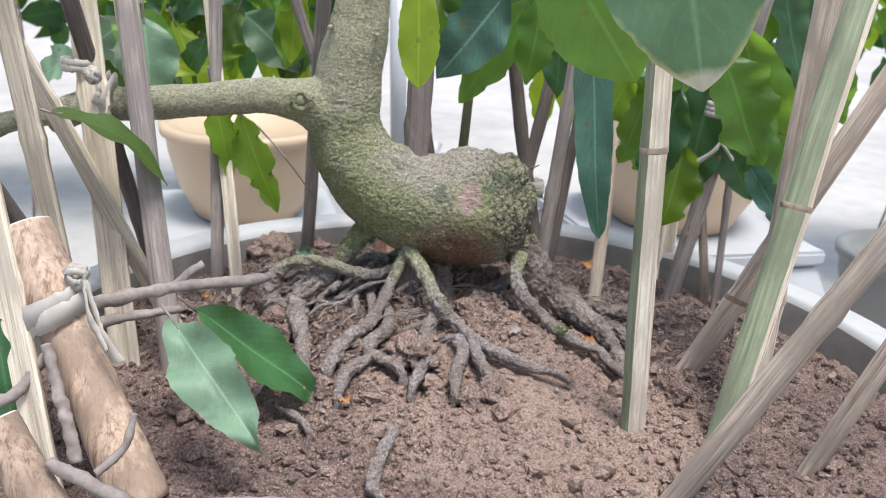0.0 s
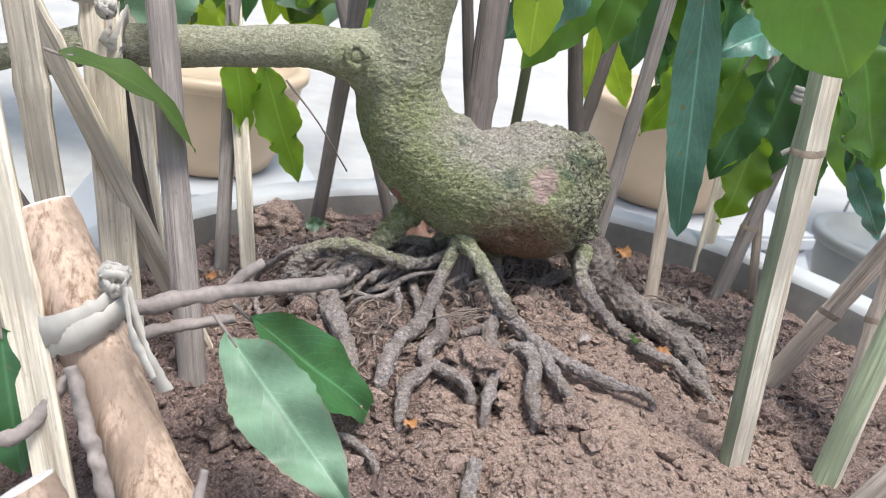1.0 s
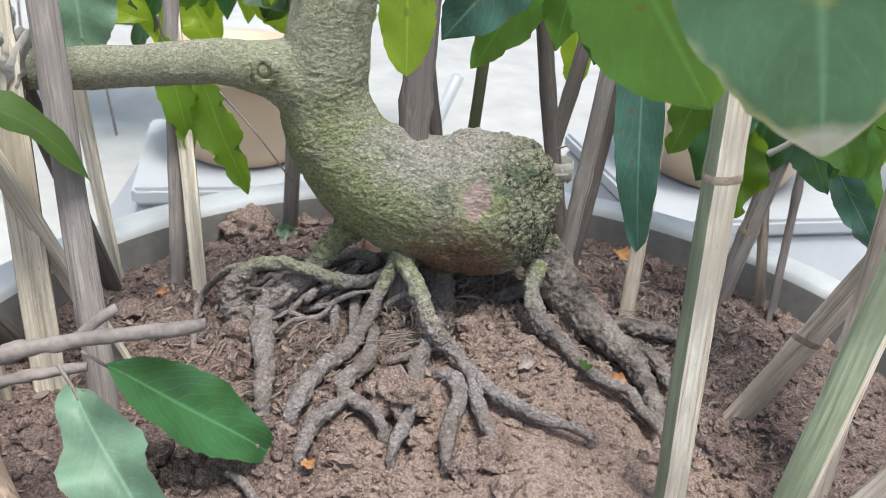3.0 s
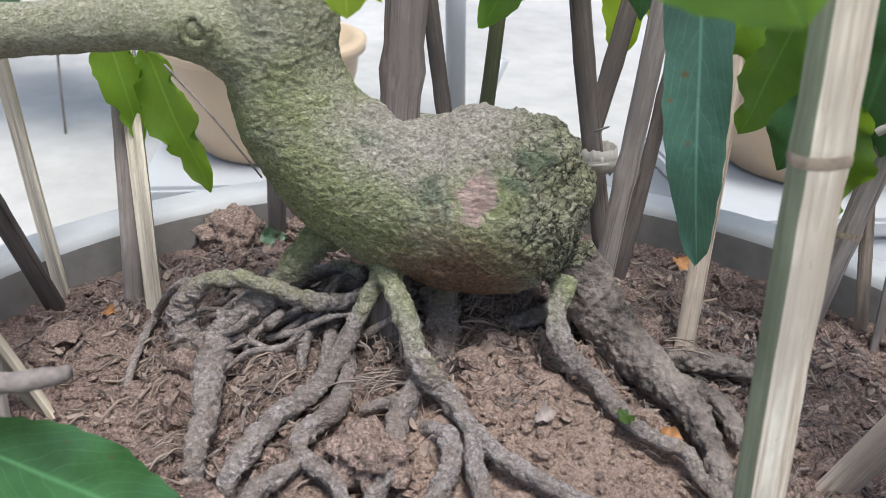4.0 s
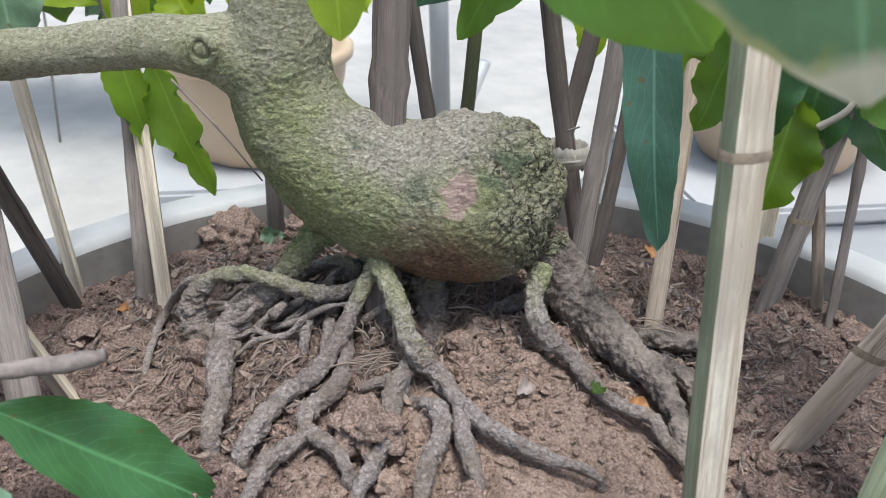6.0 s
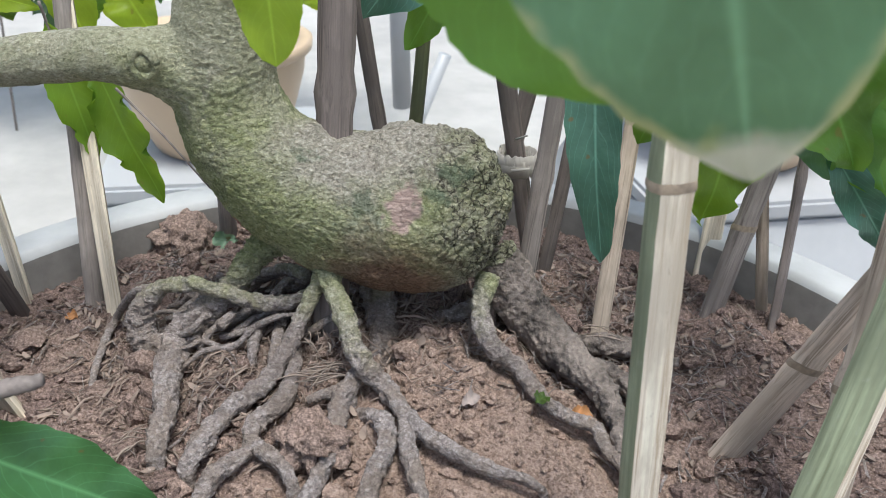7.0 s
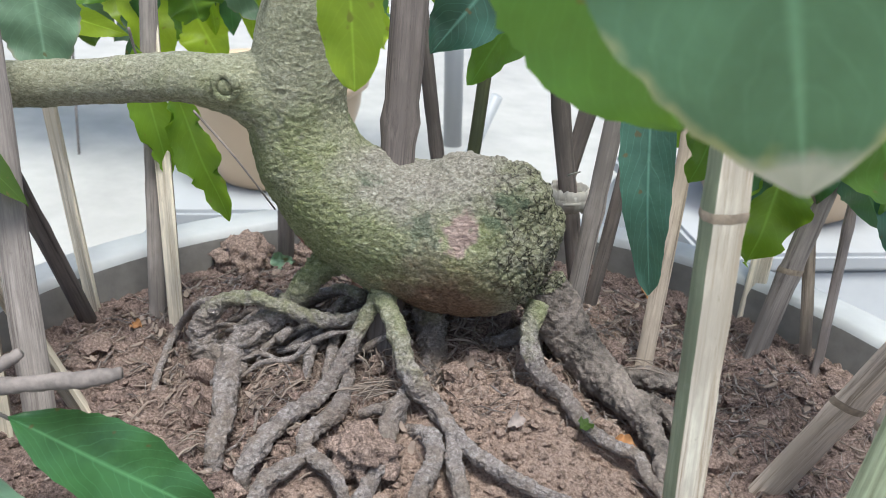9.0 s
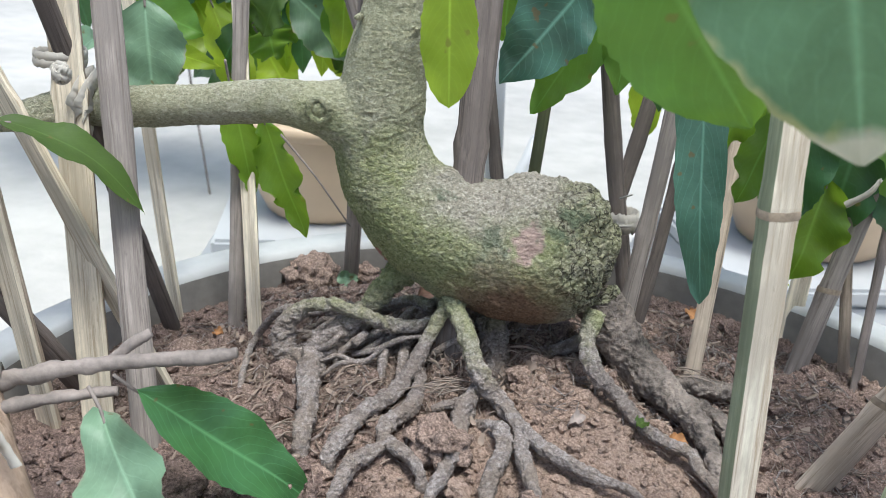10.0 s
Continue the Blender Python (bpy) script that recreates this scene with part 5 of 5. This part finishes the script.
flake((0.027, 0.688, 0.051), 0.014, STRAW, (0.2, -1, 0.5), "small grey dead leaf under the trunk", seed=2)
flake((0.155, 0.890, 0.020), 0.014, ORANGE, (0, -0.8, 0.8), "orange dead leaf near the rim", seed=5)
flake((0.125, 0.663, 0.033), 0.010, ORANGE, (0, -0.6, 1), "small orange-brown dead leaf", seed=3)
flake((0.093, 0.660, 0.042), 0.009, LEAFM, (0, -0.5, 1), "small torn green leaf scrap on a root", "leaf_scrap", seed=1)
flake((0.061, 0.662, 0.044), 0.008, FLAKE, (0.2, -0.6, 1), "pale bark flake on the soil", "bark_flake", seed=4)
flake((-0.144, 0.851, 0.030), 0.014, LEAFPALE, (0.6, -1, 0.2), "pale green leaf scrap behind a clod", "leaf_scrap", seed=6)
flake((-0.065, 0.785, 0.051), 0.030, SCAR, (0.2, -0.8, 0.8), "pinkish dead leaf behind the trunk", seed=7)
flake((-0.066, 0.565, 0.024), 0.008, ORANGE, (0, -0.3, 1), "tiny orange-brown leaf bit", seed=8)
flake((-0.204, 0.747, 0.020), 0.008, ORANGE, (0, -0.5, 1), "tiny orange leaf bit", seed=9)

# ---- surroundings ----
FLOOR = -0.3
bm = bmesh.new()
bmesh.ops.create_grid(bm, x_segments=8, y_segments=8, size=60)
bmesh.ops.translate(bm, verts=bm.verts, vec=(0, 0, FLOOR))
tagged(link("floor", bm, CONCRETE), "pale sunlit concrete yard", "floor", kind="structure")


def bowl(x, y, r, h, z, material, label):
    ob = thing("plant_pot", (x, y, z), label, "plant pot", "pots in the yard")
    under(link("bowl", lathe([(0, z), (r * 0.62, z), (r * 0.66, z + 0.004), (r * 0.84, z + h * 0.35), (r * 0.95, z + h * 0.7), (r * 0.97, z + h * 0.86)], 72, x, y), material), ob)
    under(link("rim", lathe([(r * 0.97, z + h * 0.86), (r * 1.04, z + h * 0.9), (r * 1.05, z + h * 0.98), (r, z + h), (r * 0.9, z + h), (r * 0.88, z + h * 0.9), (0, z + h * 0.88)], 72, x, y), material), ob)
    return ob


bowl(-0.300, 1.36, 0.125, 0.145, -0.093, TERRA, "buff glazed bonsai pot on a white plinth")
bowl(0.40, 1.42, 0.15, 0.16, -0.085, TERRA, "buff glazed pot on a pale plinth")
bowl(0.86, 1.45, 0.13, 0.17, -0.3, GREYPOT, "dark grey pot standing in the yard")


def plinth(x, y, top, r_top, r_bottom, material, label):
    """A battered block under a thin, slightly wider slab."""
    ob = thing("plinth", (x, y, FLOOR), label, "plinth", "plinths in the yard")
    for name, low, high, r1, r2 in (("plinth_body", FLOOR, top - 0.024, r_bottom, r_top), ("plinth_slab", top - 0.024, top, r_top + 0.012, r_top + 0.012)):
        bm = bmesh.new()
        bmesh.ops.create_cone(bm, cap_ends=True, segments=4, radius1=r1, radius2=r2, depth=high - low, matrix=Matrix.LocRotScale((x, y, (high + low) / 2), Euler((0, 0, pi / 4 + 0.25)), None))
        bmesh.ops.bevel(bm, geom=bm.edges[:], offset=0.005, segments=2, affect="EDGES")
        under(link(name, bm, material, smooth=False), ob)
    return ob


plinth(-0.300, 1.36, -0.0945, 0.19, 0.34, SHEET, "white plastered plinth widening to the ground")
plinth(0.40, 1.42, -0.0865, 0.24, 0.34, PLINTH, "pale grey plinth under a pot")
bm = bmesh.new()
tube(bm, [(*(-0.064, 1.500, -0.078), 0.014), (*(-0.080, 1.500, 0.293), 0.014)], 16)
tagged(link("white_post", bm, SHEET), "slim white plastic post in the yard", "post")
bm = bmesh.new()
tube(bm, [(-0.115, 1.44, -0.30, 0.009), (0.0, 1.44, 0.02, 0.009)], 14)
tagged(link("white_pipe", bm, SHEET), "thin white plastic pipe leaning in the yard", "pipe")
bm = bmesh.new()
tube(bm, spline([(0.55, 1.25, FLOOR + 0.006, 0.006), (0.75, 1.2, FLOOR + 0.006, 0.006), (0.95, 1.05, FLOOR + 0.006, 0.006), (1.3, 0.95, FLOOR + 0.006, 0.006)], 8), 8)
tagged(link("hose", bm, GREYPOT), "thin dark hose lying on the yard", "hose")


def shrub(place, size, count, seed, label):
    """A far bush: stems and many small leaves."""
    rng = random.Random(seed)
    ob = thing("shrub", (place[0], place[1], FLOOR), label, "shrub", "bushes behind")
    for k in range(2):
        bm = bmesh.new()
        x, y = place[0] + rng.uniform(-1, 1) * size[0] * 0.5, place[1] + rng.uniform(-0.1, 0.1)
        tube(bm, spline([(x, y, FLOOR, 0.0025), (x + rng.uniform(-0.05, 0.05), y, place[2], 0.0025), (x + rng.uniform(-0.1, 0.1), y, place[2] + size[2], 0.003)], 4), 6)
        under(link("stem", bm, TWIG), ob)
    for m in (LEAF, LEAFB, LEAFY):
        bm = bmesh.new()
        uv = bm.loops.layers.uv.new("UVMap")
        for k in range(count):
            c = Vector((place[0] + rng.gauss(0, 0.45) * size[0], place[1] + rng.gauss(0, 0.4) * size[1], place[2] + size[2] * rng.random()))
            d = Vector((rng.uniform(-1, 1), rng.uniform(-0.6, 0.6), rng.uniform(-1, 0.3))).normalized()
            s = d.cross(Vector((rng.uniform(-0.5, 0.5), -1, rng.uniform(0, 0.8)))).normalized()
            ln, w = rng.uniform(0.06, 0.12), rng.uniform(0.02, 0.032)
            nrm = d.cross(s)
            a = [bm.verts.new(c + d * ln * q + nrm * 0.012 * sin(3 * q)) for q in (0, 0.35, 0.7, 1)]
            lft = [bm.verts.new(c + d * ln * q + s * w * e + nrm * 0.006) for q, e in ((0.35, 1), (0.7, 0.8))]
            rgt = [bm.verts.new(c + d * ln * q - s * w * e + nrm * 0.006) for q, e in ((0.35, 1), (0.7, 0.8))]
            for q, us in (((a[0], lft[0], a[1]), ((0.5, 0), (0, 0.35), (0.5, 0.35))), ((a[1], lft[0], lft[1], a[2]), ((0.5, 0.35), (0, 0.35), (0, 0.7), (0.5, 0.7))), ((a[2], lft[1], a[3]), ((0.5, 0.7), (0, 0.7), (0.5, 1))),
                          ((a[0], a[1], rgt[0]), ((0.5, 0), (0.5, 0.35), (1, 0.35))), ((a[1], a[2], rgt[1], rgt[0]), ((0.5, 0.35), (0.5, 0.7), (1, 0.7), (1, 0.35))), ((a[2], a[3], rgt[1]), ((0.5, 0.7), (0.5, 1), (1, 0.7)))):
                fa = bm.faces.new(q)
                for lp, w2 in zip(fa.loops, us):
                    lp[uv].uv = w2
        o = under(link("foliage", bm, m), ob)
        o["kind"] = "stuff"
    return ob


shrub((-0.75, 1.95, 0.14), (0.8, 0.3, 0.55), 260, 7, "bright green bush beyond the pot")
shrub((1.15, 1.7, 0.16), (0.5, 0.3, 0.5), 260, 9, "dense green bush in the yard")
